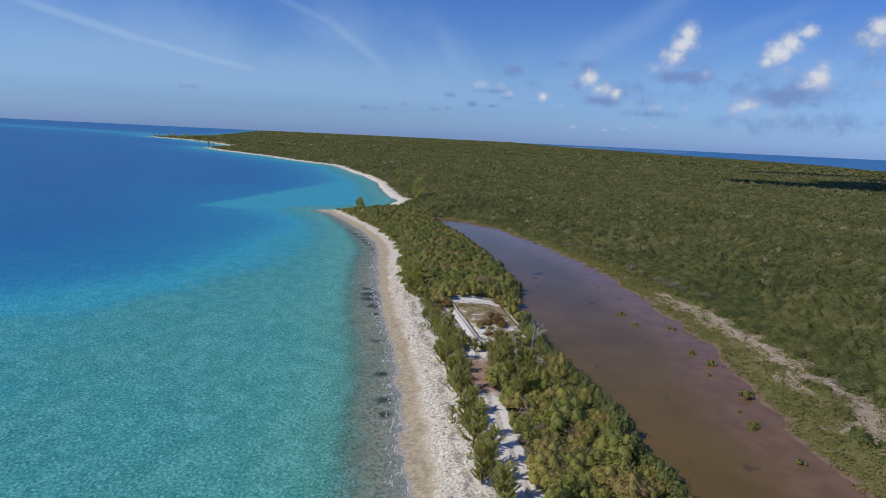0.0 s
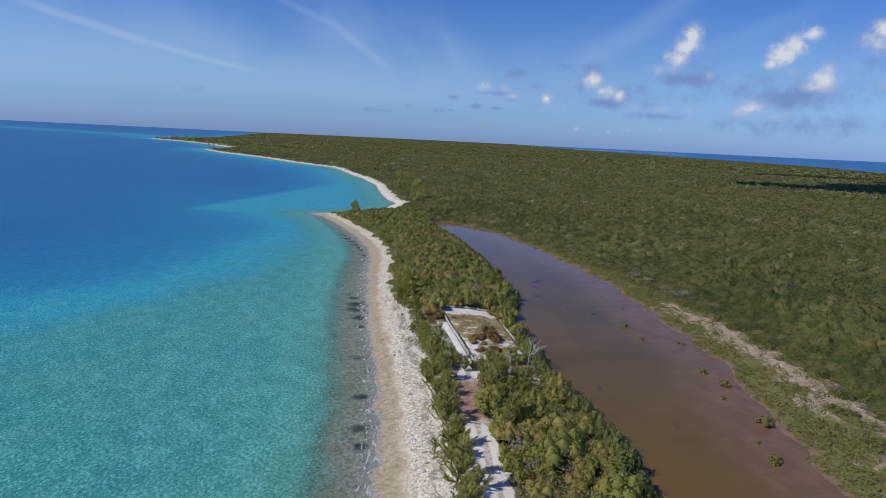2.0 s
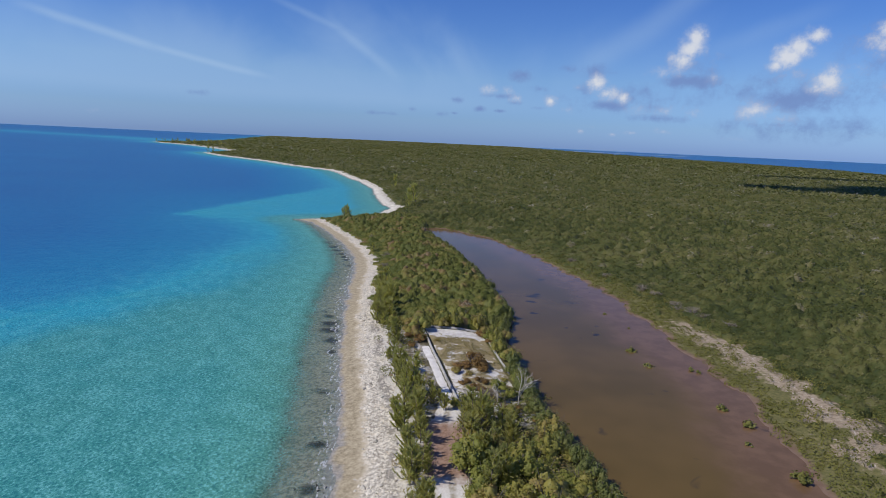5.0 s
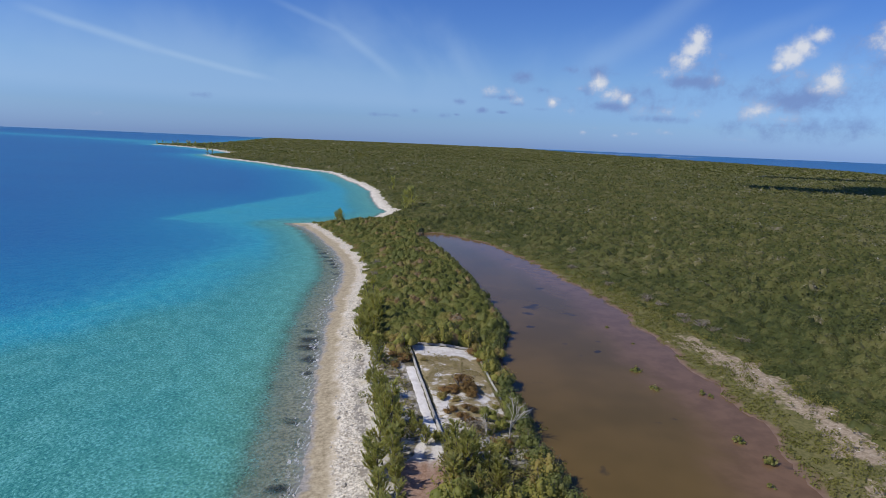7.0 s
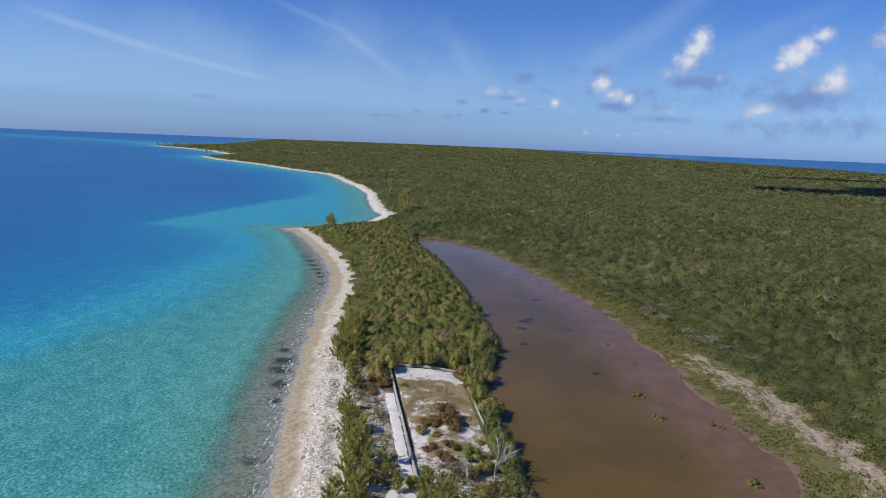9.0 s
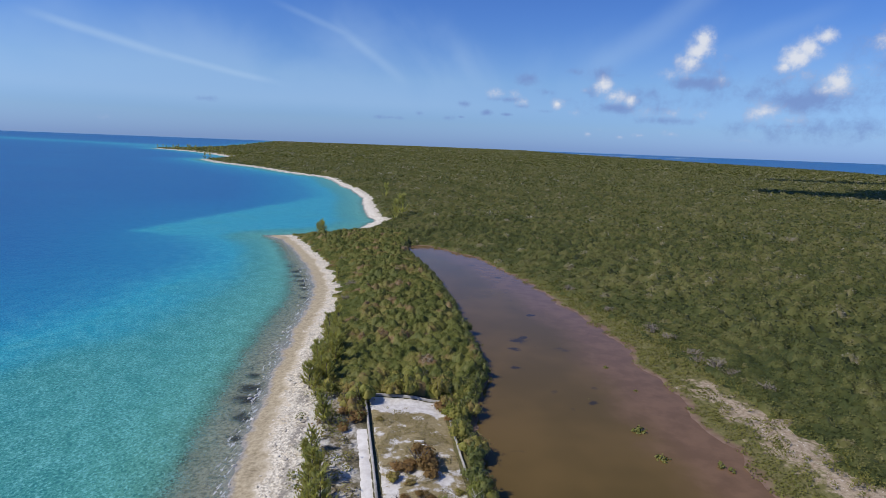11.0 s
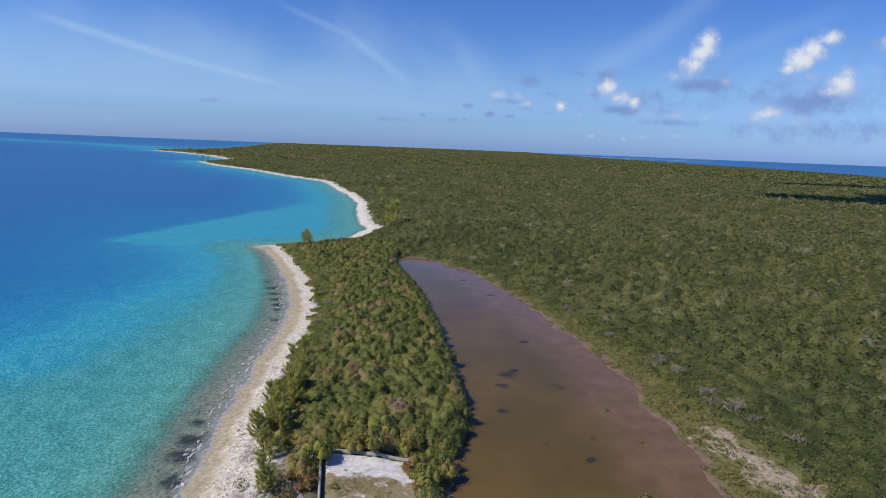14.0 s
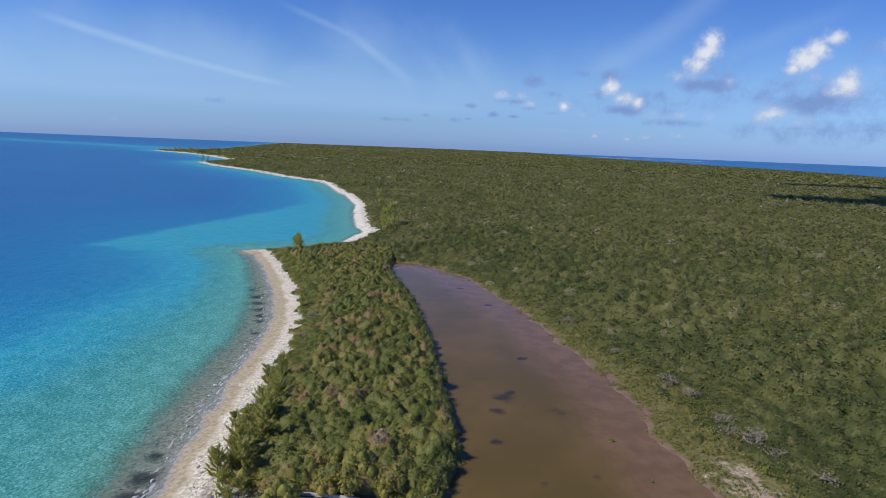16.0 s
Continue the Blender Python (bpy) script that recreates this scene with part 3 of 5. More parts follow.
M_CONCRETE = plain("old_concrete", (0.30, 0.285, 0.26), (0.46, 0.44, 0.41), 1.8, bump=0.02, c=(0.20, 0.19, 0.175))
M_WHITE = plain("white_marl", (0.60, 0.56, 0.51), (0.74, 0.71, 0.66), 1.2, bump=0.02, c=(0.50, 0.46, 0.40))
M_FLOOR, n = material("weedy_marl_floor")
P = place(n)
marl = n.mix(n.span(n.noise(P, 1.4, 6, 0.65), 0.3, 0.7), (0.50, 0.46, 0.41), (0.70, 0.67, 0.62))
soil = n.mix(n.span(n.noise(P, 3.0, 5, 0.7), 0.3, 0.7), (0.22, 0.175, 0.085), (0.34, 0.275, 0.15))
sep = n.tree.nodes.new("ShaderNodeSeparateXYZ")
n.tree.links.new(P, sep.inputs[0])
worn = n.m("ADD", n.noise(P, 0.42, 5, 0.65), n.m("ADD", n.m("MULTIPLY", n.span(sep.outputs[1], 112.8, 115.0), 0.5), n.m("MULTIPLY", n.span(sep.outputs[1], 105.0, 100.0), 0.07)))
c = n.mix(n.span(worn, 0.54, 0.64), soil, marl)
finish(n, c, 0.9, n.noise(P, 4.0, 5, 0.7), 0.04, 0.2)
M_CLOUD = plain("cloud_vapour", (0.8, 0.8, 0.8), (0.85, 0.85, 0.85), 0.01)


# ---------------------------------------------------------------- mesh helpers
def mesh_from(name, verts, faces, mat, smooth=False, **attributes):
    """A mesh from arrays: verts (n, 3), faces (m, 3 or 4), one value a vertex for each attribute."""
    verts, faces = np.asarray(verts, np.float32), np.asarray(faces, np.int32)
    me = bpy.data.meshes.new(name)
    k = faces.shape[1]
    me.vertices.add(len(verts))
    me.vertices.foreach_set("co", verts.ravel())
    me.loops.add(faces.size)
    me.loops.foreach_set("vertex_index", faces.ravel())
    me.polygons.add(len(faces))
    me.polygons.foreach_set("loop_start", np.arange(0, faces.size, k, dtype=np.int32))
    if smooth:
        me.polygons.foreach_set("use_smooth", np.ones(len(faces), bool))
    me.materials.append(mat)
    for key, values in attributes.items():
        me.attributes.new(key, "FLOAT", "POINT").data.foreach_set("value", np.asarray(values, np.float32))
    me.update(calc_edges=True)
    me.validate()
    return me


def part(name, me, parent, label=""):
    ob = new(name, me)
    ob.parent = parent
    return tagged(ob, label)


def unit(v):
    return v / np.maximum(np.linalg.norm(v, axis=-1, keepdims=True), 1e-9)


def blades(rng, centre, facing, size, long=1.0):
    """Diamond-shaped sprays of leaves at centre (n, 3), turned towards facing; returns verts and faces."""
    n = len(centre)
    t = unit(np.cross(facing, rng.normal(size=(n, 3))))
    b = np.cross(facing, t)
    a = t * (size * long)[:, None]
    b = b * (size * rng.uniform(0.55, 0.9, n))[:, None]
    lift = facing * (size * rng.uniform(-0.25, 0.25, n))[:, None]
    v = np.stack((centre - a, centre - b + lift, centre + a, centre + b + lift), 1).reshape(-1, 3)
    return v, np.arange(4 * n, dtype=np.int32).reshape(-1, 4)


def crowns(rng, x, y, z, r, h, count, size, tint, low=-0.25, squash=0.5, up=0.7, core=None):
    """Leaf sprays over the crowns of many plants at once; returns verts, faces and each vertex's tint."""
    n = len(x)
    squash = np.broadcast_to(squash, (n,))
    k = np.repeat(np.arange(n), count)
    d = unit(rng.normal(size=(len(k), 3)))
    d[:, 2] = np.where(d[:, 2] < low, -d[:, 2], d[:, 2])
    ph = rng.uniform(0, 6.28, (n, 3))[k]
    lump = 1 + 0.24 * np.sin(4.2 * d[:, 0] + ph[:, 0]) * np.sin(4.7 * d[:, 1] + ph[:, 1]) + 0.10 * np.sin(9 * d[:, 2] + 6 * d[:, 0] + ph[:, 2])
    rad = lump * rng.uniform(0.72, 1.04, len(k))
    at = np.stack((x[k] + d[:, 0] * r[k] * rad, y[k] + d[:, 1] * r[k] * rad, z[k] + h[k] * (1 - squash[k]) + d[:, 2] * h[k] * squash[k] * rad), 1)
    out = unit(1.35 * d + np.array([0, 0, up]) + 0.48 * rng.normal(size=(len(k), 3)))
    v, f = blades(rng, at, out, size[k] * rng.uniform(0.6, 1.35, len(k)))
    tone = np.repeat(np.clip(tint[k] + rng.normal(size=len(k)) * 0.04, 0, 1), 4)
    if not core:
        return v, f, tone
    # a lumpy dome of inner foliage under the outer leaves of each crown
    around, rows = core
    a, e = np.meshgrid(np.arange(around) * 6.2832 / around, np.linspace(-0.25, 1.45, rows))
    d = np.stack((np.cos(a) * np.cos(e), np.sin(a) * np.cos(e), np.sin(e)), -1).reshape(-1, 3)[None]
    ph = ph[::count][:, None, :]
    lump = 1 + 0.24 * np.sin(4.2 * d[..., 0] + ph[..., 0]) * np.sin(4.7 * d[..., 1] + ph[..., 1]) + rng.uniform(-0.10, 0.10, (n, around * rows))
    lump = lump * 0.64
    dome = np.stack((x[:, None] + d[..., 0] * r[:, None] * lump, y[:, None] + d[..., 1] * r[:, None] * lump,
                     (z + h * (1 - squash))[:, None] + d[..., 2] * (h * squash)[:, None] * lump), -1).reshape(-1, 3)
    i, j = np.meshgrid(np.arange(around), np.arange(rows - 1))
    i, j, nxt = i.ravel(), j.ravel(), (i.ravel() + 1) % around
    quad = np.stack((j * around + i, j * around + nxt, (j + 1) * around + nxt, (j + 1) * around + i), 1)
    quad = (quad[None] + (np.arange(n) * around * rows)[:, None, None]).reshape(-1, 4)
    return np.concatenate((v, dome)), np.concatenate((f, quad + len(v))).astype(np.int32), np.concatenate((tone, np.repeat(np.clip(tint, 0, 1), around * rows)))


def lobed(rng, x, y, r, h, lobes):
    """Splits each plant's crown into lobes that lean out from its middle; returns each lobe's plant, place, radius and height."""
    k = np.repeat(np.arange(len(x)), lobes)
    a, q = rng.uniform(0, 6.2832, len(k)), np.sqrt(rng.uniform(0, 1, len(k)))
    reach = r[k] * q * 0.78
    return (k, x[k] + np.cos(a) * reach, y[k] + np.sin(a) * reach, r[k] * rng.uniform(0.34, 0.66, len(k)),
            h[k] * (1 - 0.30 * q * q) * rng.uniform(0.80, 1.08, len(k)))


def tube(path, radii, sides=6):
    """Verts and quads of a tapered limb along a path."""
    path, v, f = np.asarray(path, float), [], []
    for i, p in enumerate(path):
        d = unit(path[min(i + 1, len(path) - 1)] - path[max(i - 1, 0)])
        u = unit(np.cross(d, [0.31, 0.77, 0.55]))
        w = np.cross(d, u)
        for k in range(sides):
            a = 6.28319 * k / sides
            v.append(p + radii[i] * (math.cos(a) * u + math.sin(a) * w))
    for i in range(len(path) - 1):
        for k in range(sides):
            q = (k + 1) % sides
            f.append((i * sides + k, i * sides + q, (i + 1) * sides + q, (i + 1) * sides + k))
    return np.array(v), np.array(f)


def join(pieces):
    v, f, at = [], [], 0
    for pv, pf in pieces:
        v.append(pv), f.append(pf + at)
        at += len(pv)
    return np.concatenate(v), np.concatenate(f)


def gz(x, y):
    x, y = np.atleast_1d(np.asarray(x, float)), np.atleast_1d(np.asarray(y, float))
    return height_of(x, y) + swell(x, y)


# ---------------------------------------------------------------- ground, sea, pond
def spread(lo, hi, step, grow, start, end):
    core = list(np.arange(lo, hi + step / 2, step))
    up, gap = [core[-1]], step
    while up[-1] < end:
        gap *= grow
        up.append(min(up[-1] + gap, end))
    down, gap = [core[0]], step
    while down[-1] > start:
        gap *= grow
        down.append(max(down[-1] - gap, start))
    return np.array(down[:0:-1] + core + up[1:])


gx = spread(-72, 74, 0.85, 1.06, -4900, 4900)
gy = np.concatenate((spread(40, 60, 1.0, 1.2, -400, 60)[:-1], spread(60, 270, 1.0, 1.045, 60, 4900)))
GX, GY = np.meshgrid(gx, gy)
X, Y = GX.ravel(), GY.ravel()
SHORE, PONDD = shore_of(X, Y), pond_of(X, Y)
ROADD, BARED = polyline_distance(X, Y, ROAD), polyline_distance(X, Y, BARE)
nx, ny = len(gx), len(gy)
corner = (np.arange(ny - 1)[:, None] * nx + np.arange(nx - 1)[None, :]).ravel()
FACES = np.stack((corner, corner + 1, corner + nx + 1, corner + nx), 1)

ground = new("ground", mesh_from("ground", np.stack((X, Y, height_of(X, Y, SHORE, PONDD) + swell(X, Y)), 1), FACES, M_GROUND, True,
                                 weed=weed_of(X, Y), shore=np.clip(np.where(SHORE > 0, SHORE / broad(Y), SHORE), -60, 60), pond=np.clip(PONDD, -60, 60), road=np.clip(ROADD, 0, 30), bare=np.clip(BARED * np.interp(Y, [60, 95, 130], [0.45, 0.75, 1.2]), 0, 30)))
tagged(ground, "sandy limestone island ground with rubble beach and shallow sea bed", "ground", kind="structure")


def sheet(name, keep, z, mat, **attributes):
    faces = FACES[keep[FACES].any(1)]
    used = np.unique(faces)
    index = np.zeros(len(X), np.int32)
    index[used] = np.arange(len(used))
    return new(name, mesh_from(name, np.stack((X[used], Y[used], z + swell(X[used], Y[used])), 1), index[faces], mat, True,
                               **{k: v[used] for k, v in attributes.items()}))


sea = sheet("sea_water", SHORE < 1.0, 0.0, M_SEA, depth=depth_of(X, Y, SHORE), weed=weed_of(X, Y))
tagged(sea, "clear turquoise sea deepening to dark blue offshore", "sea", kind="structure")
BANK_E = polyline_distance(X, Y, POND[19:])
pond = sheet("pond_water", (PONDD < 1.2) & (np.abs(Y) < 400), POND_LEVEL, M_POND, weed=weed_of(X, Y, POND_WEED), pond=np.clip(PONDD, -40, 40), east_bank=np.clip(BANK_E, 0, 60))
tagged(pond, "brown brackish pond with reddish silt shallows", "pond", kind="structure")

# ---------------------------------------------------------------- the ruined enclosure on the track
CORNER_W, CORNER_E, FOOT_W, FOOT_E = (1.1, 118.5), (12.3, 117.7), (8.0, 87.4), (15.4, 100.0)


def in_ruin(x, y, margin=0.0):
    k = (118.8 - y) / 29.4
    left, right = 1.1 + 6.7 * k, 12.2 + 5.3 * k
    return (y > 91 - margin) & (y < 118.7 + margin) & (x > left - margin) & (x < right + margin)


def wall_mesh(a, b, high, thick, seed, sink=0.35):
    """An old concrete wall between two plan points, worn along its top and ends."""
    rng = np.random.RandomState(seed)
    a, b = np.array(a, float), np.array(b, float)
    length = np.linalg.norm(b - a)
    u = (b - a) / length
    w = np.array([-u[1], u[0]])
    n = int(length / 0.45) + 2
    v = []
    wear = np.convolve(rng.normal(size=n + 8), np.ones(5) / 5, "same")[4:-4]
    for i in range(n):
        p = a + u * length * i / (n - 1)
        base = float(gz(p[0], p[1])[0])
        t, top = thick / 2, high + 0.06 * wear[i]
        bevel = 0.05
        for off, z in ((-t - 0.03, -sink), (-t, top - bevel), (-t + bevel, top), (t - bevel, top + rng.normal() * 0.012), (t, top - bevel), (t + 0.03, -sink)):
            q = p + w * (off + rng.normal() * 0.012)
            v.append((q[0], q[1], base + z))
    f = []
    for i in range(n - 1):
        for k in range(5):
            f.append((6 * i + k, 6 * i + k + 1, 6 * i + k + 7, 6 * i + k + 6))
    for i in (0, n - 1):
        f += [(6 * i, 6 * i + 1, 6 * i + 4, 6 * i + 5), (6 * i + 1, 6 * i + 2, 6 * i + 3, 6 * i + 4)]
    return mesh_from("wall", v, f, M_CONCRETE)


def laid_sheet(name, corners, mat, lift, step=0.5, rough_edge=0.25, seed=1):
    """A thin laid surface between four plan corners that follows the ground."""
    rng = np.random.RandomState(seed)
    a, b, c, d = (np.array(p, float) for p in corners)
    nu, nv = int(np.linalg.norm(b - a) / step) + 2, int(np.linalg.norm(d - a) / step) + 2
    u, w = np.meshgrid(np.linspace(0, 1, nu), np.linspace(0, 1, nv))
    u, w = u[..., None], w[..., None]
    p = ((a * (1 - u) + b * u) * (1 - w) + (d * (1 - u) + c * u) * w).reshape(-1, 2)
    edge = ((u < 1e-6) | (u > 1 - 1e-6) | (w < 1e-6) | (w > 1 - 1e-6)).reshape(-1)
    p = p + rng.normal(size=p.shape) * rough_edge * 0.5 * edge[:, None]
    z = gz(p[:, 0], p[:, 1]) + np.where(edge, -0.06, lift)
    k = (np.arange(nv - 1)[:, None] * nu + np.arange(nu - 1)[None, :]).ravel()
    return mesh_from(name, np.column_stack((p, z)), np.stack((k, k + 1, k + nu + 1, k + nu), 1), mat, True)


ruin = new("ruined_enclosure")
tagged(ruin, "roofless low concrete enclosure with pale marl floor, overgrown by bushes", "ruin", kind="structure")
part("wall", wall_mesh(FOOT_W, CORNER_W, 0.42, 0.26, 1), ruin)
part("wall", wall_mesh(CORNER_W, CORNER_E, 0.36, 0.20, 2), ruin)
part("wall", wall_mesh(CORNER_E, FOOT_E, 0.36, 0.20, 3), ruin)
part("floor", laid_sheet("floor", [(7.3, 92.5), (16.0, 95.0), (12.1, 117.6), (1.4, 118.3)], M_FLOOR, 0.05), ruin, "white weathered marl floor")
drive = tagged(new("concrete_drive", laid_sheet("concrete_drive", [(6.1, 87.9), (7.75, 88.0), (3.15, 109.2), (1.5, 108.9)], M_WHITE, 0.05, seed=4)),
               "pale concrete drive along the enclosure wall", "drive", kind="structure")

# ---------------------------------------------------------------- where plants may stand

def zones(x, y):
    s, p = shore_of(x, y), pond_of(x, y)
    s = np.where(s > 0, s / broad(y), s)
    rd, br = np.minimum(polyline_distance(x, y, ROAD), polyline_distance(x, y, [(6.9, 88), (2.3, 109)])), polyline_distance(x, y, BARE)
    ragged = 0.9 * soft_noise(x, y, 7, 21) + 0.5 * soft_noise(x, y, 2.6, 22)
    west = (x < np.interp(y, [-30, 52, 98, 111, 128, 171, 207, 240, 262], [25, 24, 17.6, 16.2, 18.7, 12.3, 3.3, -4, -8])) & (y < 262)
    open_track = (rd < 1.6 + 0.35 * ragged) & (y < 111)
    ok = (s > np.interp(y, [60, 115, 150, 260], [6.7, 6.4, 5.7, 5.6]) + ragged) & ~open_track & ~in_ruin(x, y, 0.3)
    return s, p, br * np.interp(y, [60, 95, 130], [0.6, 0.85, 1.2]) + 1.4 * ragged + 2.4 * soft_noise(x, y, 9, 24), west, ok, ragged


def ridge(x, y):
    """The sandy ridge between the beach and the track."""
    return (y < 119) & (x < np.interp(y, [20, 52, 70, 86, 106, 119], [10.8, 9.9, 8.5, 6.4, 2.4, -1.5]) - 0.5)


def scatter(rng, x0, x1, y0, y1, step):
    a, b = np.meshgrid(np.arange(x0, x1, step), np.arange(y0, y1, step))
    a, b = a.ravel(), b.ravel()
    return a + rng.uniform(-0.45, 0.45, len(a)) * step, b + rng.uniform(-0.45, 0.45, len(b)) * step


def in_view(x, y, wide=12):
    return (y > 6) & (x < 0.86 * np.clip(y - 30, 0, None) + 45 + wide) & (x > -0.92 * y - wide)


def stuff(name, pieces, mat, label, category):
    v, f = join([(a, b) for a, b, _ in pieces])
    ob = new(name, mesh_from(name, v, f, mat, tint=np.concatenate([c for _, _, c in pieces])))
    return tagged(ob, label, category, kind="stuff")


def cells(x, y, size, seed):
    """The nearest of many plants strewn one to a square of that size: its number, the way to it and two values of its own."""
    i, j = np.floor(x / size).astype(np.int64), np.floor(y / size).astype(np.int64)
    best, num, ox, oy = np.full(len(x), 1e9), np.zeros(len(x), np.int64), np.zeros(len(x)), np.zeros(len(x))

    def value(n, salt):
        n = (n ^ (salt * 0x9E3779B1 + seed * 0x85EBCA6B)) & 0xFFFFFFFF
        n = ((n ^ (n >> 15)) * 0x2C1B3C6D) & 0xFFFFFFFF
        n = ((n ^ (n >> 12)) * 0x297A2D39) & 0xFFFFFFFF
        return ((n ^ (n >> 15)) & 0xFFFF) / 65536.0

    for di in (-1, 0, 1):
        for dj in (-1, 0, 1):
            n = (i + di + 5000) * 12007 + (j + dj + 5000)
            dx = (i + di + value(n, 1)) * size - x
            dy = (j + dj + value(n, 2)) * size - y
            d = dx * dx + dy * dy
            k = d < best
            best, num, ox, oy = np.where(k, d, best), np.where(k, n, num), np.where(k, dx, ox), np.where(k, dy, oy)
    return ox / size, oy / size, value(num, 3), value(num, 4)


def canopy(rng, box, grow, tone_of, step, spacing, leaf, size, domed, up=0.9):
    """A closed canopy of rounded crowns: a leafy under-surface and sprays of leaves over it.
    grow(x, y): how high plants grow there, 0 where none do; tone_of(rng, x, y, own, other): tints; spacing: between leaves; size: of a plant."""

    def top(x, y, high):
        ox, oy, a, b = cells(x, y, size, 3)
        qx, qy, c, e = cells(x, y, size * 0.47, 4)
        ux, uy, w, e = cells(x, y, size * 0.24, 5)
        shape = (0.80 + 0.32 * a) - domed * (ox * ox + oy * oy) - 0.42 * domed * (qx * qx + qy * qy) - 0.34 * domed * (ux * ux + uy * uy) + 0.16 * (c - 0.5) + 0.16 * (w - 0.5)
        return high * np.clip(shape, 0.30, 1.25), (ox, oy, qx, qy), a, b

    # under-surface
    ax, ay = np.arange(box[0], box[1], step), np.arange(box[2], box[3], step)
    X0, Y0 = np.meshgrid(ax, ay)
    X0, Y0 = X0.ravel() + rng.uniform(-0.3, 0.3, X0.size) * step, Y0.ravel() + rng.uniform(-0.3, 0.3, Y0.size) * step
    high = grow(X0, Y0)
    here = high > 0.05
    nx0 = len(ax)
    q = (np.arange(len(ay) - 1)[:, None] * nx0 + np.arange(nx0 - 1)[None, :]).ravel()
    q = np.stack((q, q + 1, q + nx0 + 1, q + nx0), 1)
    q = q[here[q].any(1)]
    used = np.unique(q)
    back = np.zeros(len(X0), np.int64)
    back[used] = np.arange(len(used))
    xs, ys = X0[used], Y0[used]
    z, _, a, b = top(xs, ys, high[used])
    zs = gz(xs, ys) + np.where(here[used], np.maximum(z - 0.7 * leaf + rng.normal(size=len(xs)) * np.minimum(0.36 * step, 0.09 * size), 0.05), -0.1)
    # tint lowered by 0.20: shade of the leaf gaps painted into this layer
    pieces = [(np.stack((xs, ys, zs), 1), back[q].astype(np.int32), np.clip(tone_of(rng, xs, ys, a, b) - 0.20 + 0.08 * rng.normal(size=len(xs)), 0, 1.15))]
    # leaves
    x, y = scatter(rng, box[0], box[1], box[2], box[3], spacing)
    high = grow(x, y)
    k = high > 0.05
    x, y = x[k], y[k]
    z, (ox, oy, qx, qy), a, b = top(x, y, high[k])
    n = len(x)
    at = np.stack((x, y, gz(x, y) + z + rng.uniform(-0.8, 0.6, n) * leaf), 1)
    facing = unit(np.stack((-0.7 * ox - 0.6 * qx, -0.7 * oy - 0.6 * qy, np.full(n, up)), 1) + 0.55 * rng.normal(size=(n, 3)))
    v, f = blades(rng, at, facing, leaf * rng.uniform(0.6, 1.35, n))
    tone = tone_of(rng, x, y, a, b) + 0.05 * rng.normal(size=n)
    pieces.append((v, f, np.repeat(np.clip(tone, 0, 1.15), 4)))
    return pieces


# ---- forest beyond the pond, in rings that thin out with distance
rng = np.random.RandomState(5)
rings = []


def forest_tone(rng, x, y, own, other):
    t = 0.37 + 0.08 * soft_noise(x, y, 9, 30) + 0.11 * soft_noise(x, y, 28, 31) + 0.08 * soft_noise(x, y, 110, 32) + 0.44 * (own - 0.5)
    return np.where(other < 0.03 + 0.04 * (soft_noise(x, y, 30, 33) > 0.5), 0.74 + 0.25 * own, t)


# far leaves a step paler: the haze of distance put into their tint
def hazed_forest_tone(rng, x, y, own, other):
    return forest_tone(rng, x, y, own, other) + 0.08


def forest_grow(near, far_r, tall):
    def grow(x, y):
        r = np.hypot(x - 9, y - 33)
        out = np.zeros(len(x))
        k = np.flatnonzero((r >= near) & (r < far_r) & in_view(x, y, 12 + far_r * 0.05))
        x, y = x[k], y[k]
        s, p, br, west, ok, ragged = zones(x, y)
        low = np.clip((p - np.interp(y, [150, 205], [8, 0])) / 18, 0.30, 1) * np.clip((s - 5) / 15, 0.45, 1)
        stands = ok & ~west & (p > np.interp(y, [150, 205], [8.0, 1.8]) + 3.0 * ragged * np.interp(y, [150, 205], [1, 0.3])) & (br > 2.8)
        out[k] = np.where(stands, tall * low * (1 + 0.13 * soft_noise(x, y, 40, 41) + 0.07 * soft_noise(x, y, 12, 42)), 0)
        return out
    return grow


# from, to, spacing of the under-surface, of the leaves, leaf size, height, plant size, doming
for near, far_r, step, spacing, leaf, tall, size, domed in ((0, 130, 0.46, 0.23, 0.135, 3.1, 2.1, 0.62), (126, 262, 0.8, 0.46, 0.25, 3.2, 2.5, 0.75),
                                                            (256, 505, 1.5, 0.95, 0.48, 3.6, 3.4, 0.95), (495, 1010, 3.2, 1.9, 0.95, 4.2, 5.4, 1.1)):
    rings += canopy(rng, (-0.95 * far_r - 20, 0.9 * far_r + 60, 6, far_r + 40), forest_grow(near, far_r, tall), hazed_forest_tone if near > 200 else forest_tone, step, spacing, leaf, size, domed)
for near, far_r, step, size, tall, up in ((1000, 2300, 12.0, 2.7, 2.6, 1.3), (2300, 4800, 32.0, 7.0, 0.9, 4.0)):
    x, y = scatter(rng, -0.95 * far_r - 20, 0.9 * far_r + 60, 6, far_r + 40, step)
    h = forest_grow(near, far_r, tall)(x, y)
    k = h > 0.05
    x, y, h = x[k], y[k], h[k] * rng.uniform(0.78, 1.14, k.sum())
    tone = np.clip(hazed_forest_tone(rng, x, y, rng.uniform(size=len(x)), rng.uniform(size=len(x))), 0, 1.1)
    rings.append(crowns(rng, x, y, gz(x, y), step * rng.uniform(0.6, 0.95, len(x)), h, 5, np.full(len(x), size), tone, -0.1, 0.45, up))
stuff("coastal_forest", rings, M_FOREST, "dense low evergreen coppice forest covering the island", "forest")

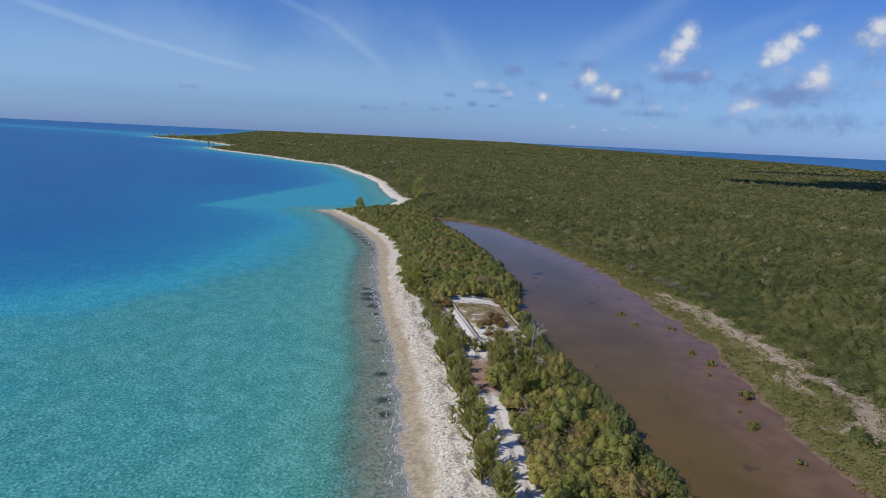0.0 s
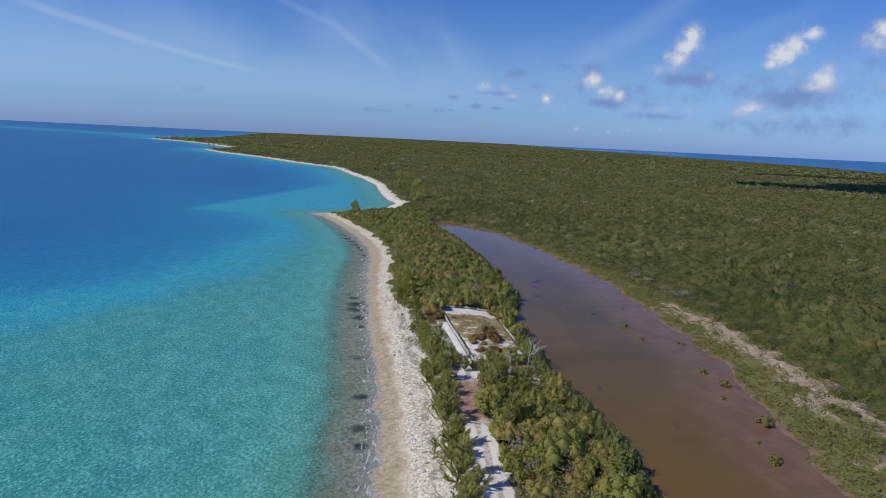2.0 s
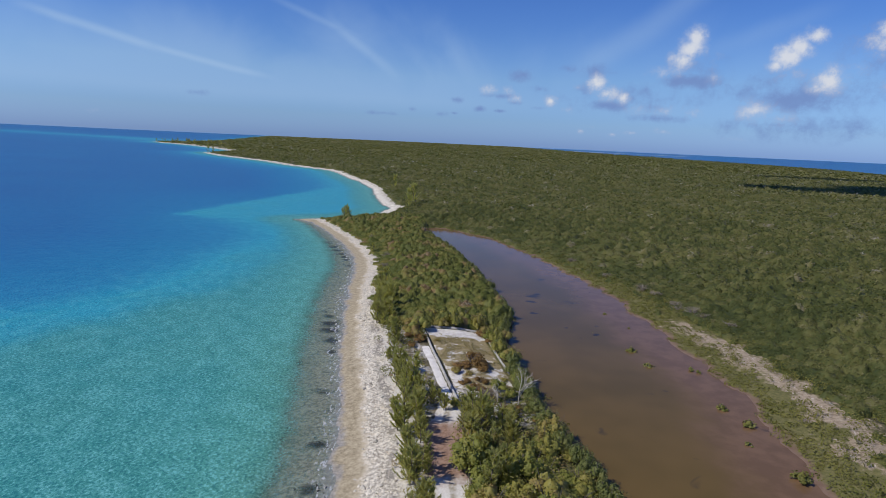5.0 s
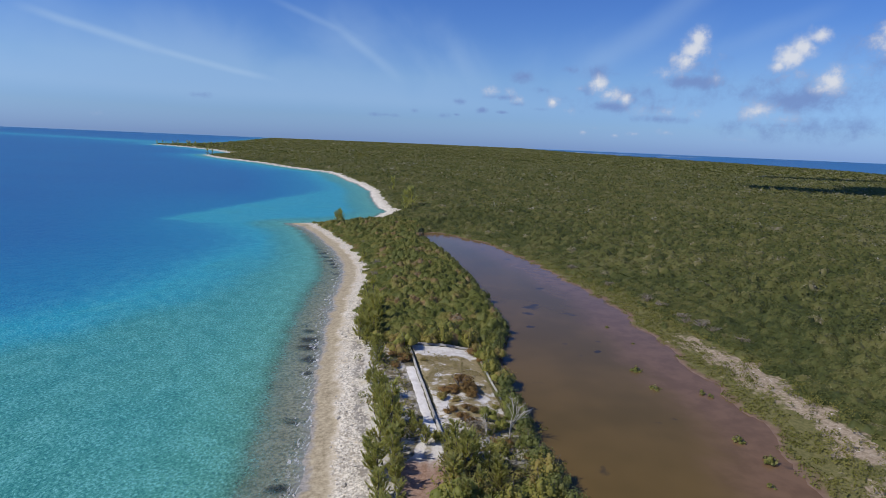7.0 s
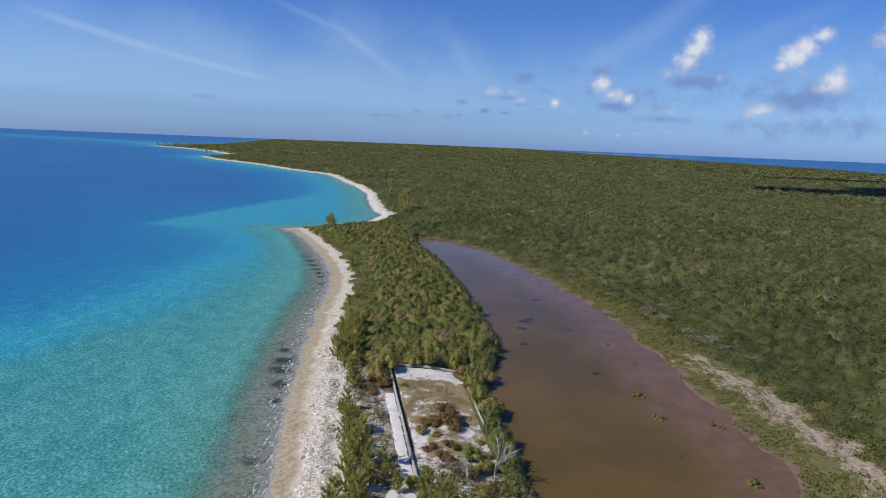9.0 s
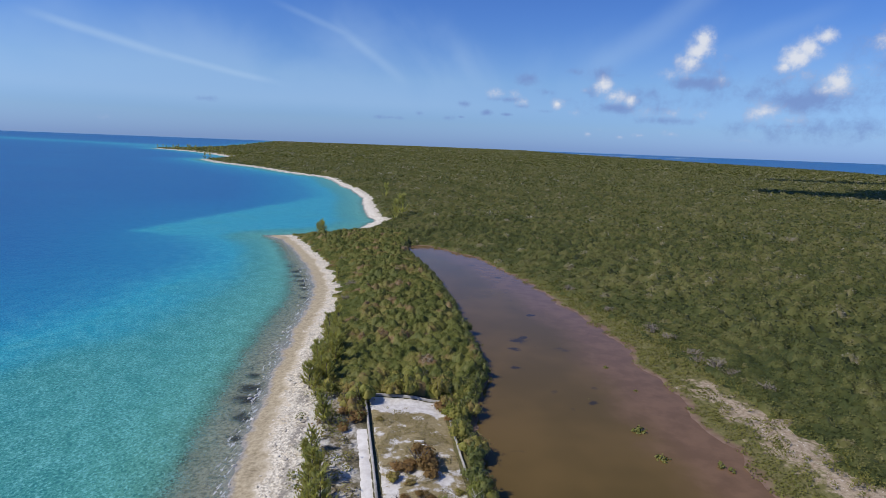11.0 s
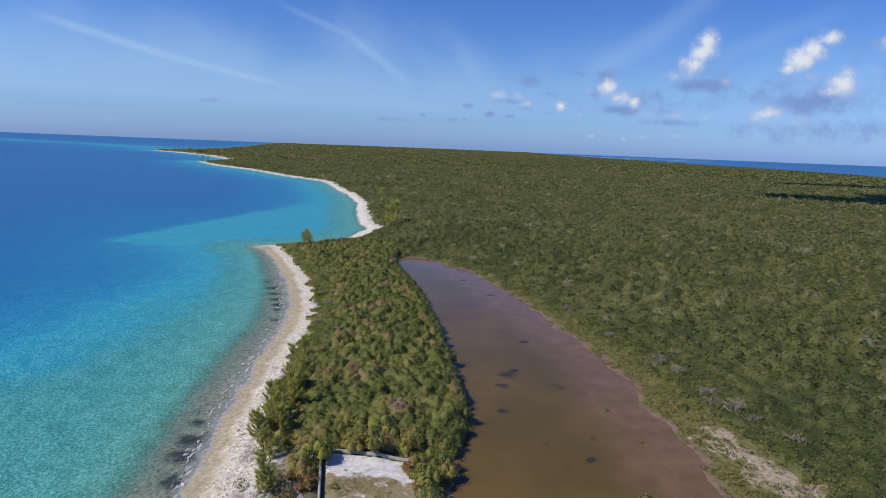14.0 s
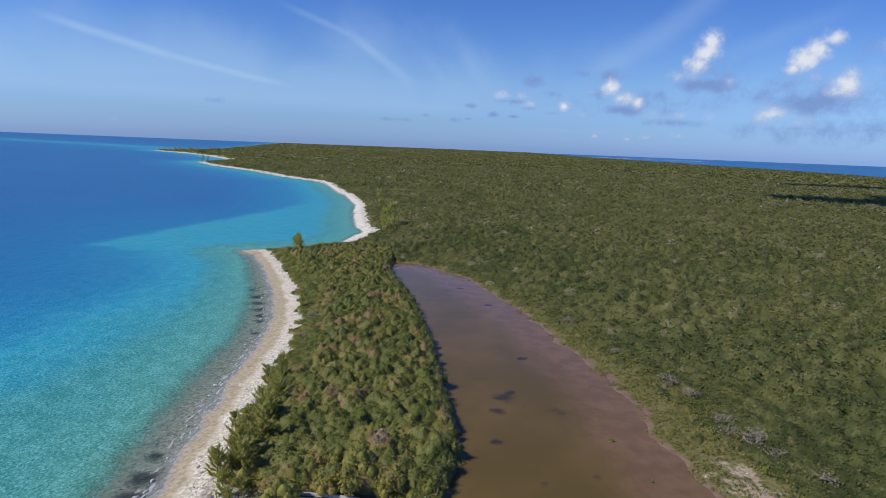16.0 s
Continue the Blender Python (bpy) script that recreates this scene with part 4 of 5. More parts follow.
# ---- succulent green mat on the far bank of the pond
x, y = scatter(rng, -8, 75, 22, 250, 1.0)
s, p, br, west, ok, ragged = zones(x, y)
k = ~west & (p > 0.45 + 1.1 * ragged) & ((p < np.interp(y, [150, 205], [11.5, 4.0]) + 2 * ragged) | (br < 5.5)) & ((br > 1.9 + 2.2 * soft_noise(x, y, 7, 53)) | (rng.uniform(size=len(x)) < 0.24)) & (soft_noise(x, y, 6, 51) > -0.75)
x, y, p = x[k], y[k], p[k]
h = rng.uniform(0.35, 0.75, len(x)) * np.clip(p / 4, 0.6, 1.6)
salt = crowns(rng, x, y, gz(x, y) - 0.05, rng.uniform(0.5, 0.95, len(x)), h, 32, np.full(len(x), 0.115), np.clip(0.50 + 0.25 * soft_noise(x, y, 12, 52) + 0.10 * rng.normal(size=len(x)), 0, 1.1), -0.05, 0.7, 0.4)
stuff("saltwort_mat", [salt], M_SALT, "yellow-green succulent shrublets on the muddy pond bank", "shrub mat")

# ---- scrub of the spit north of the enclosure, and low fill between the shrubs
fill = []


def species(rng, x, y, own=None, other=None):
    """Tints by kind of bush: dark and fresh greens, olive, rusty and grey, in loose patches."""
    own = rng.uniform(size=len(x)) if own is None else other
    pick = own + 0.24 * soft_noise(x, y, 13, 35) + 0.14 * soft_noise(x, y, 5, 36)
    t = np.interp(pick, [-0.3, 0.1, 0.4, 0.66, 0.82, 0.94, 1.04, 1.3], [0.10, 0.26, 0.40, 0.50, 0.60, 0.70, 0.86, 1.05])
    return t + 0.03 * rng.normal(size=len(x))


def spit_grow(x, y):
    out = np.zeros(len(x))
    k = np.flatnonzero((y > 119.2) & (y < 264) & (x > -60) & (x < 26))
    x, y = x[k], y[k]
    s, p, br, west, ok, ragged = zones(x, y)
    tall = 2.35 * np.clip((s - 5) / 8, 0.28, 1) * np.clip((p + 1.5) / 4, 0.4, 1) * (1 + 0.16 * soft_noise(x, y, 18, 37) + 0.12 * soft_noise(x, y, 6, 38))
    out[k] = np.where(ok & west & (p > 0.4), tall, 0)
    return out


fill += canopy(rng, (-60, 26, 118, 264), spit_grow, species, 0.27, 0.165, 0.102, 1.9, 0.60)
x, y = scatter(rng, -10, 28, 2, 122, 1.25)
s, p, br, west, ok, ragged = zones(x, y)
k = ok & west & (p > 0.3) & (rng.uniform(size=len(x)) < np.where(ridge(x, y), np.where(y > 92, 0.6, 0.3), 0.95))
x, y = x[k], y[k]
h = rng.uniform(0.6, 1.5, len(x))
fill.append(crowns(rng, x, y, gz(x, y), rng.uniform(0.6, 1.1, len(x)), h, 42, np.full(len(x), 0.13), np.clip(species(rng, x, y), 0, 1.15), -0.1, 0.6))
stuff("spit_scrub", fill, M_THICKET, "mixed green, olive and grey scrub on the spit", "scrub")


# ---------------------------------------------------------------- plants of their own
def shrub_kind(seed, mat, name, label, category, group, r=1.2, h=2.2, count=170, size=0.17, twiggy=False):
    """One shrub with its stems and crown."""
    rng = np.random.RandomState(seed)
    root = tagged(new(name), label, category, group)
    stems = []
    for k in range(6 if not twiggy else 16):
        a, lean = rng.uniform(0, 6.28), rng.uniform(0.25, 0.8)
        tip = np.array([math.cos(a) * lean * r, math.sin(a) * lean * r, h * rng.uniform(0.6, 0.95)])
        mid = tip * np.array([0.35, 0.35, 0.5]) + rng.normal(size=3) * 0.08
        stems.append(tube([(0, 0, -0.2), mid, tip], [0.06, 0.04, 0.012], 5))
    part("trunk", mesh_from("trunk", *join(stems), M_BARK if not twiggy else M_TWIG), root)
    lobes = 9
    k, x, y, rad, tall = lobed(rng, np.zeros(1), np.zeros(1), np.array([r]), np.array([h]), lobes)
    v, f, t = crowns(rng, x, y, np.zeros(lobes), rad, tall, count // lobes, np.full(lobes, size), 0.48 + rng.normal(size=lobes) * 0.09,
                     -0.25, 0.5, 0.6, None if twiggy else (6, 3))
    part("crown", mesh_from("crown", v, f, mat, tint=t), root)
    return root


def casuarina(seed, high=5.4, wide=1.9, limbs=46, sprays=36, broad_leaf=1.0):
    """A young casuarina: a straight tapered trunk, rising limbs and drooping feathery sprays."""
    rng = np.random.RandomState(seed)
    root = tagged(new("casuarina_tree"), "feathery grey-green young casuarina tree on the sandy beach ridge", "tree", "casuarinas on the beach ridge")
    lean = rng.normal(size=2) * 0.25
    trunk = [np.array([lean[0] * k * k, lean[1] * k * k, high * k - 0.3 * (k == 0)]) for k in (0, 0.3, 0.6, 0.85, 1.0)]
    wood = [tube(trunk, [0.13, 0.10, 0.07, 0.04, 0.015], 7)]
    at, way = [], []
    for k in range(limbs):
        t = rng.uniform(0.05, 0.97)
        base = np.array([lean[0] * t * t, lean[1] * t * t, high * t])
        a = rng.uniform(0, 6.28)
        reach = wide * (0.30 + 0.75 * (1 - t) ** 0.7) * rng.uniform(0.5, 1.15)
        d = unit(np.array([math.cos(a), math.sin(a), rng.uniform(0.35, 1.0)]))
        mid = base + d * reach * 0.6
        tip = mid + unit(d + np.array([0, 0, 0.55])) * reach * 0.6
        wood.append(tube([base, mid, tip], [0.035, 0.022, 0.006], 4))
        for q in range(sprays):
            w = rng.uniform(0.2, 2.05)
            along = unit(mid - base) if w < 1 else unit(tip - mid)
            p = base + (mid - base) * w if w < 1 else mid + (tip - mid) * (w - 1)
            at.append(p + rng.normal(size=3) * 0.05)
            way.append(unit(along * 1.2 + rng.normal(size=3) * 0.40 + np.array([0, 0, 0.10])))
    part("trunk", mesh_from("trunk", *join(wood), M_BARK), root)
    at, way = np.array(at), np.array(way)
    n = len(at)
    side = unit(np.cross(way, np.array([0, 0, 1.0]) + 0.45 * rng.normal(size=(n, 3))))
    long, wide_2 = broad_leaf * rng.uniform(0.30, 0.70, n)[:, None], broad_leaf * rng.uniform(0.034, 0.07, n)[:, None]
    v = np.stack((at - way * long * 0.3, at + side * wide_2, at + way * long, at - side * wide_2), 1).reshape(-1, 3)
    part("crown", mesh_from("crown", v, np.arange(4 * n).reshape(-1, 4), M_PINE, tint=np.repeat(rng.uniform(0.2, 0.75, n), 4)), root)
    return root


def set_at(ob, x, y, turn, size=1.0, tall=1.0, sink=0.0):
    return Matrix.LocRotScale((x, y, float(gz(x, y)[0]) - sink), Euler((0, 0, turn)), (size, size, size * tall))


def first_or_copy(pool, used, k, m):
    """The pool's k-th prototype itself on its first use, a copy after that."""
    if k not in used:
        used.add(k)
        pool[k].matrix_basis = m
        return pool[k]
    return copy_thing(pool[k], m)


rng = random.Random(11)
pines = [casuarina(60 + k, 4.6 + 0.35 * k, 1.95 + 0.15 * (k % 3), 38, 44) for k in range(5)]
used = set()
PINES = [(7.0, 48.6, 0.95), (5.1, 51.5, 0.9), (6.3, 54.6, 0.8), (4.4, 57.8, 0.95), (5.3, 60.8, 0.75), (3.6, 63.6, 0.95), (4.6, 66.3, 0.8),
         (2.9, 70.8, 0.95), (3.9, 73.2, 0.75), (2.2, 75.6, 0.9), (1.4, 80.2, 1.0), (2.6, 83.2, 0.85), (0.9, 86.2, 0.9), (1.6, 91.2, 1.0),
         (2.6, 88.8, 0.8), (-0.9, 98.0, 0.85), (-0.3, 94.2, 0.7), (-2.4, 103.5, 0.7), (-2.7, 110.4, 0.8), (-5.6, 117.6, 0.75), (-7.2, 120.2, 0.95),
         (-5.0, 121.4, 0.95), (-6.4, 124.2, 1.05), (-5.2, 128.2, 1.05), (-7.4, 129.5, 0.85), (-6.4, 133.4, 1.0), (-8.2, 136.0, 0.85),
         (-7.2, 139.6, 0.95), (-9.2, 142.2, 0.8), (-8.8, 146.8, 0.95), (9.0, 78.8, 0.9), (10.4, 81.6, 0.95), (12.2, 71.6, 0.9), (10.6, 69.4, 0.75),
         (11.0, 83.4, 0.8), (8.4, 85.6, 0.6), (12.8, 82.0, 0.75), (13.4, 79.2, 0.8), (-17.2, 186.4, 0.55), (-38.2, 252.8, 1.2),
         (-36.6, 248.6, 0.7), (-39.3, 254.0, 1.0), (-37.2, 251.4, 1.05), (6.2, 80.2, 0.75), (9.4, 83.6, 0.75), (7.0, 83.0, 0.6), (5.0, 85.6, 0.7), (4.2, 89.6, 0.65), (10.2, 75.4, 0.8), (3.4, 78.6, 0.7), (6.4, 43.5, 0.9), (5.6, 37.0, 0.95), (7.0, 30.5, 0.85), (6.2, 24.0, 0.9), (7.4, 17.5, 0.9)]
for x, y, size in PINES[:50]:  # younger trees close by the older ones
    if 60 < y < 120 and x < 7:
        PINES.append((x + rng.uniform(-1.3, 2.4), y + rng.uniform(-2.2, 2.2), size * rng.uniform(0.35, 0.65)))
    if y < 150:
        PINES.append((x + rng.uniform(-1.5, 1.5), y + rng.uniform(-1.6, 1.6), size * rng.uniform(0.55, 0.9)))
PINES = [p for p in PINES if p[1] > 86 or polyline_distance(np.array([p[0]]), np.array([p[1]]), ROAD)[0] > 1.7]
for k, (x, y, size) in enumerate(PINES):
    first_or_copy(pines, used, k % 5, set_at(None, x, y, rng.uniform(0, 6.28), size, rng.uniform(0.9, 1.1)))

far_pine = casuarina(70, 5.2, 1.7, 18, 12, 2.2)
far_pine.matrix_basis = set_at(None, -716, 1399, 0.3, 1.5)
tagged(far_pine, "tall casuarina tree on the far cape", group="trees on the far cape")
for k in range(18):  # the far cape's row of trees
    t = k / 17 + rng.uniform(-0.02, 0.02)
    x1, y1 = -705 + 190 * t + rng.uniform(-8, 8), 1388 - 118 * t + 22 + rng.uniform(0, 14)
    tree = copy_thing(far_pine, set_at(None, x1, y1, rng.uniform(0, 6.28), rng.uniform(0.8, 1.35), 1.0))
    tagged(tree, "tall casuarina tree on the far cape", group="trees on the far cape")
for x1, y1, size in ((-372, 893, 1.1), (-366, 897, 0.9), (-14.5, 312, 1.2), (-16, 304, 1.05), (-14, 319, 1.15), (-15.5, 296, 0.8), (-33, 395, 1.1)):
    tagged(copy_thing(far_pine, set_at(None, x1, y1, rng.uniform(0, 6.28), size, 1.0)), "casuarina tree behind the white bay beach", group="trees behind the bay")

shrubs = [shrub_kind(80 + k, M_SCRUB, "coastal_shrub", "rounded evergreen shrub with dense olive-green leaves", "shrub", "shrubs on the spit",
                     1.25 + 0.12 * k, 1.9 + 0.16 * k, 470, 0.098) for k in range(6)]
used = set()
r2 = np.random.RandomState(8)
x, y = scatter(r2, -8, 28, 14, 123, 2.2)
s, p, br, west, ok, ragged = zones(x, y)
k = ok & west & (p > 0.9) & ~ridge(x, y) & ~((x > 6) & (x < 15.6) & (y > 79) & (y < 97)) & (np.hypot(x - 17, y - 86.6) > 1.9) & (np.hypot(x - 16.2, y - 84.8) > 1.6)
for x1, y1 in zip(x[k], y[k]):
    first_or_copy(shrubs, used, rng.randrange(6), set_at(None, x1, y1, rng.uniform(0, 6.28), rng.uniform(0.75, 1.2), rng.uniform(0.8, 1.15)))

hedge = [shrub_kind(120 + k, M_MANGROVE, "mangrove_bush", "bright green mangrove bush leaning over the pond edge", "bush", "mangroves along the pond",
                    1.35, 2.0, 470, 0.098) for k in range(4)]
used = set()
bank = [(q, p) for q, p in zip(POND[1:19], POND[2:20])]
for (ax, ay), (bx, by) in bank:
    steps = max(1, int(math.hypot(bx - ax, by - ay) / 1.5))
    for k in range(steps):
        t = (k + rng.uniform(0.2, 0.8)) / steps
        y1 = ay + (by - ay) * t
        x1 = ax + (bx - ax) * t + (-1.1 if y1 > 78 else 0.1) + rng.uniform(-0.5, 0.4)
        if y1 > 8 and math.hypot(x1 - 17, y1 - 86.6) > 1.7:
            first_or_copy(hedge, used, rng.randrange(4), set_at(None, x1, y1, rng.uniform(0, 6.28), rng.uniform(0.75, 1.15), rng.uniform(0.85, 1.15) * (1.0 if y1 > 78 else 1.25)))

rusty = [shrub_kind(90 + k, M_RUST, "rusty_shrub", "rust-brown wilting shrub beside the concrete walls", "shrub", "rusty shrubs",
                    1.2, 1.3, 450, 0.094) for k in range(2)]
used = set()
for x, y, size, tall in ((10.2, 92.6, 1.0, 0.8), (11.9, 91.8, 0.9, 0.8), (14.8, 88.0, 0.9, 0.7), (12.2, 115.6, 1.25, 1.2), (13.3, 112.6, 1.0, 1.1), (10.0, 102.0, 1.75, 1.2), (8.4, 101.0, 1.3, 0.9), (11.7, 100.8, 1.3, 1.0), (1.0, 111.4, 1.35, 1.2), (-0.3, 112.6, 1.1, 1.1), (0.4, 109.0, 0.9, 1.0), (10.9, 95.6, 0.9, 0.9),
                         (8.4, 95.0, 0.8, 0.8), (18.2, 86.0, 1.0, 0.8), (14.6, 66.5, 1.1, 0.9), (-17.0, 205.0, 1.5, 1.2), (-3.5, 172.0, 1.5, 1.3), (-1.5, 169.0, 1.3, 1.3)):
    first_or_copy(rusty, used, rng.randrange(2), set_at(None, x, y, rng.uniform(0, 6.28), size, tall))

olive = [shrub_kind(95 + k, M_SCRUB, "ruin_bush", "dark green bush growing inside the concrete enclosure", "bush", "bushes in the enclosure",
                    1.2, 1.5, 470, 0.098) for k in range(2)]
used = set()
for x, y, size, tall in ((4.3, 111.2, 0.45, 0.7), (12.4, 116.4, 1.0, 1.3), (13.3, 114.0, 1.0, 1.2), (11.6, 103.4, 0.8, 0.9), (7.6, 98.6, 0.75, 0.7), (13.0, 94.0, 1.1, 0.8),
                         (11.0, 93.4, 0.9, 0.7), (14.4, 97.5, 1.0, 1.0), (9.3, 98.0, 0.5, 0.6), (15.6, 94.6, 1.1, 1.0), (16.6, 97.4, 1.0, 1.2), (7.4, 88.0, 0.7, 0.8), (13.6, 90.6, 0.9, 0.7), (14.2, 86.0, 1.0, 0.8), (12.4, 86.4, 0.8, 0.6), (15.0, 91.8, 0.9, 0.8)):
    first_or_copy(olive, used, rng.randrange(2), set_at(None, x, y, rng.uniform(0, 6.28), size, tall))

dry = [shrub_kind(100 + k, M_DRY, "bare_shrub", "leafless silver-grey shrub of dry twigs", "shrub", "bare grey shrubs",
                  1.1, 1.3, 150, 0.10, True) for k in range(3)]
used = set()
for x, y, size in ((-1.6, 126.4, 1.3), (-2.6, 128.4, 1.0), (-4.4, 139.5, 1.2), (-3.6, 144.0, 1.0), (-6.0, 149.0, 1.1), (-1.8, 121.8, 0.7), (11.6, 64.5, 1.2), (12.4, 61.8, 1.1),
                   (10.9, 67.0, 1.0), (14.2, 54.5, 1.1), (12.2, 89.8, 1.2), (11.3, 91.2, 0.9), (4.6, 152.0, 0.9), (6.2, 186.0, 1.3), (13.3, 129.5, 0.8), (51.9, 152.3, 1.5),
                   (53.6, 148.5, 1.3), (55.0, 140.0, 1.4), (54.4, 136.8, 1.2), (56.4, 134.2, 1.4), (57.4, 131.0, 1.1), (47.0, 166.0, 1.2), (60.0, 126.0, 1.2), (41.5, 183.0, 1.3),
                   (-11.5, 166.0, 1.0), (-20.0, 206.0, 1.3), (-25.5, 222.0, 1.3), (-12.5, 178.0, 1.2), (13.2, 58.6, 1.0), (15.8, 61.5, 1.1), (17.4, 56.8, 0.9), (11.9, 71.8, 0.8), (18.6, 64.4, 1.0), (16.6, 70.0, 0.9), (14.6, 74.6, 0.9),
                   (12.6, 52.4, 1.1), (19.6, 53.2, 1.0), (8.8, 160.0, 1.1), (-4.0, 190.0, 1.2), (2.0, 176.0, 1.0), (-14.0, 214.0, 1.2), (10.5, 148.0, 0.9), (0.5, 137.0, 0.9), (6.5, 133.0, 0.8)):
    first_or_copy(dry, used, rng.randrange(3), set_at(None, x, y, rng.uniform(0, 6.28), size, rng.uniform(0.8, 1.1)))

tufts = [shrub_kind(110 + k, M_SALT, "mangrove_sprig", "small yellow-green mangrove sprig standing in the shallow pond", "bush", "sprigs in the pond",
                    0.55, 0.7, 70, 0.10) for k in range(2)]
used = set()
for x, y, size in ((38.4, 106.8, 1.5), (38.2, 107.6, 1.0), (37.7, 113.5, 1.1), (44.8, 105.9, 1.1), (45.6, 105.0, 0.9), (33.2, 122.4, 0.5), (40.3, 66.6, 1.3), (41.0, 67.4, 0.9), (42.4, 83.2, 1.0),
                   (41.0, 71.2, 0.8), (38.6, 134.9, 0.6), (43.6, 92.6, 0.9), (41.0, 126.0, 0.5), (41.8, 59.0, 1.2), (44.4, 76.0, 1.2), (44.9, 88.0, 1.0)):
    first_or_copy(tufts, used, rng.randrange(2), set_at(None, x, y, rng.uniform(0, 6.28), size, 1.0))


def dead_tree(seed, high, spread_out, label):
    rng = np.random.RandomState(seed)
    wood = []

    def limb(p, d, length, thick, level):
        pts, q, w = [p], p, d
        for k in range(3):
            w = unit(w + rng.normal(size=3) * 0.17 + np.array([0, 0, 0.04]))
            q = q + w * length / 3
            pts.append(q)
        wood.append(tube(pts, [thick, thick * 0.86, thick * 0.72, thick * 0.55], 6))
        if level:
            for k in range(4 if level > 1 else 3):
                side = unit(np.cross(w, rng.normal(size=3)))
                start = pts[3] if k < 2 else pts[2] + (pts[3] - pts[2]) * rng.uniform(-0.6, 0.6)
                limb(start, unit(w + side * spread_out * rng.uniform(0.7, 1.3)), length * rng.uniform(0.55, 0.8), thick * 0.6, level - 1)

    limb(np.array([0, 0, -0.3]), unit(np.array([0.08, 0.05, 1.0])), high * 0.40, 0.072, 3)
    return tagged(new("dead_tree", mesh_from("dead_tree", *join(wood), M_DEAD, True)), label, "dead tree")


dead_tree(3, 5.6, 0.55, "bleached bare dead tree with forked branches").matrix_basis = set_at(None, 15.4, 89.6, 0.4)
dead_tree(7, 3.2, 0.8, "fallen tangle of bleached dead branches").matrix_basis = set_at(None, 12.8, 88.6, 2.0)
dead_tree(12, 3.0, 0.7, "short bleached dead tree at the pond edge").matrix_basis = set_at(None, 19.9, 82.0, 1.2)

# dry grass on the enclosure floor
r3 = np.random.RandomState(17)
x, y = scatter(r3, 0, 18, 92, 120, 0.33)
k = in_ruin(x, y, -0.5) & (y < 113.8 + 1.2 * soft_noise(x, y, 4, 61)) & (soft_noise(x, y, 6.5, 62) + 0.45 * soft_noise(x, y, 2.2, 63) > -0.25 + 0.09 * np.clip(104 - y, 0, 9))
x, y = x[k], y[k]
grass = crowns(r3, x, y, gz(x, y) + 0.04, np.full(len(x), 0.25), np.full(len(x), 0.20), 12, np.full(len(x), 0.05), 0.5 + 0.3 * soft_noise(x, y, 5, 64), -0.1, 0.6)
stuff("dry_grass", [grass], M_GRASS, "straw-coloured dry grass over the marl floor", "grass")


# ---------------------------------------------------------------- rocks
def rock_mesh(seed, mat, detail=2):
    rng = np.random.RandomState(seed)
    bm = bmesh.new()
    bmesh.ops.create_icosphere(bm, subdivisions=detail, radius=0.5)
    planes = [unit(rng.normal(size=3)) for _ in range(7)]
    for v in bm.verts:
        p = np.array(v.co)
        for d in planes:
            over = p @ d - 0.36
            if over > 0:
                p = p - d * over * 0.85
        p = p * (1 + 0.07 * rng.normal())
        v.co = p * np.array([1.0, 0.78, 0.5])
    me = bpy.data.meshes.new("rock")
    bm.to_mesh(me)
    bm.free()
    me.materials.append(mat)
    return me


rocks = [rock_mesh(k, M_ROCK, 1 + k % 2) for k in range(6)]
r4 = np.random.RandomState(23)
x, y = scatter(r4, -14, 9, 46, 135, 1.15)
s = shore_of(x, y)
k = (s > 2.6) & (s < 7.8) & (r4.uniform(size=len(x)) < np.where(s > 3.6, 0.62, 0.2))
spots = list(zip(x[k], y[k]))[:280]
for x1, y1 in spots:
    ob = tagged(new("beach_rock", rocks[rng.randrange(6)]), "pale limestone rock on the rubble beach", "rock", "rocks on the beach")
    size = 0.28 + 0.62 * rng.random() ** 2.2
    ob.matrix_basis = set_at(None, x1, y1, rng.uniform(0, 6.28), size, rng.uniform(0.7, 1.2), -0.08 * size)

wet = [rock_mesh(40 + k, M_WETROCK, 2) for k in range(4)]
WET = [(-12.4, 112.0, 0.8), (-14.8, 120.8, 0.7), (-14.9, 117.7, 0.9), (-14.4, 118.8, 0.7), (-15.5, 125.3, 0.5), (-10.7, 106.9, 0.5), (-10.5, 101.3, 0.7), (-14.0, 116.4, 0.5),
       (-30.8, 197.8, 0.9), (-29.6, 195.0, 0.7), (-23.9, 178.6, 0.8), (-24.3, 181.0, 0.6), (-18.9, 145.6, 0.8), (-18.2, 142.0, 0.5), (-6.4, 78.0, 0.5), (-8.1, 91.5, 0.6),
       (-5.6, 71.0, 0.45), (-9.6, 97.8, 0.45), (-21.3, 163.5, 0.6), (-4.6, 61.5, 0.5), (-27.0, 188.0, 0.6), (-16.9, 133.0, 0.5)]
for x, y, size in WET:
    ob = tagged(new("shallows_rock", wet[rng.randrange(4)]), "wave-washed pale rock in the weedy shallows", "rock", "rocks in the shallows")
    ob.matrix_basis = Matrix.LocRotScale((x, y, 0.02), Euler((0, 0, rng.uniform(0, 6.28))), (size, size * 0.8, size))
ob = tagged(new("white_boulder", rock_mesh(77, M_ROCK, 2)), "white weathered boulder among the shrubs", "rock")
ob.matrix_basis = set_at(None, 16.8, 86.6, 0.5, 2.6, 0.5, 0.0)

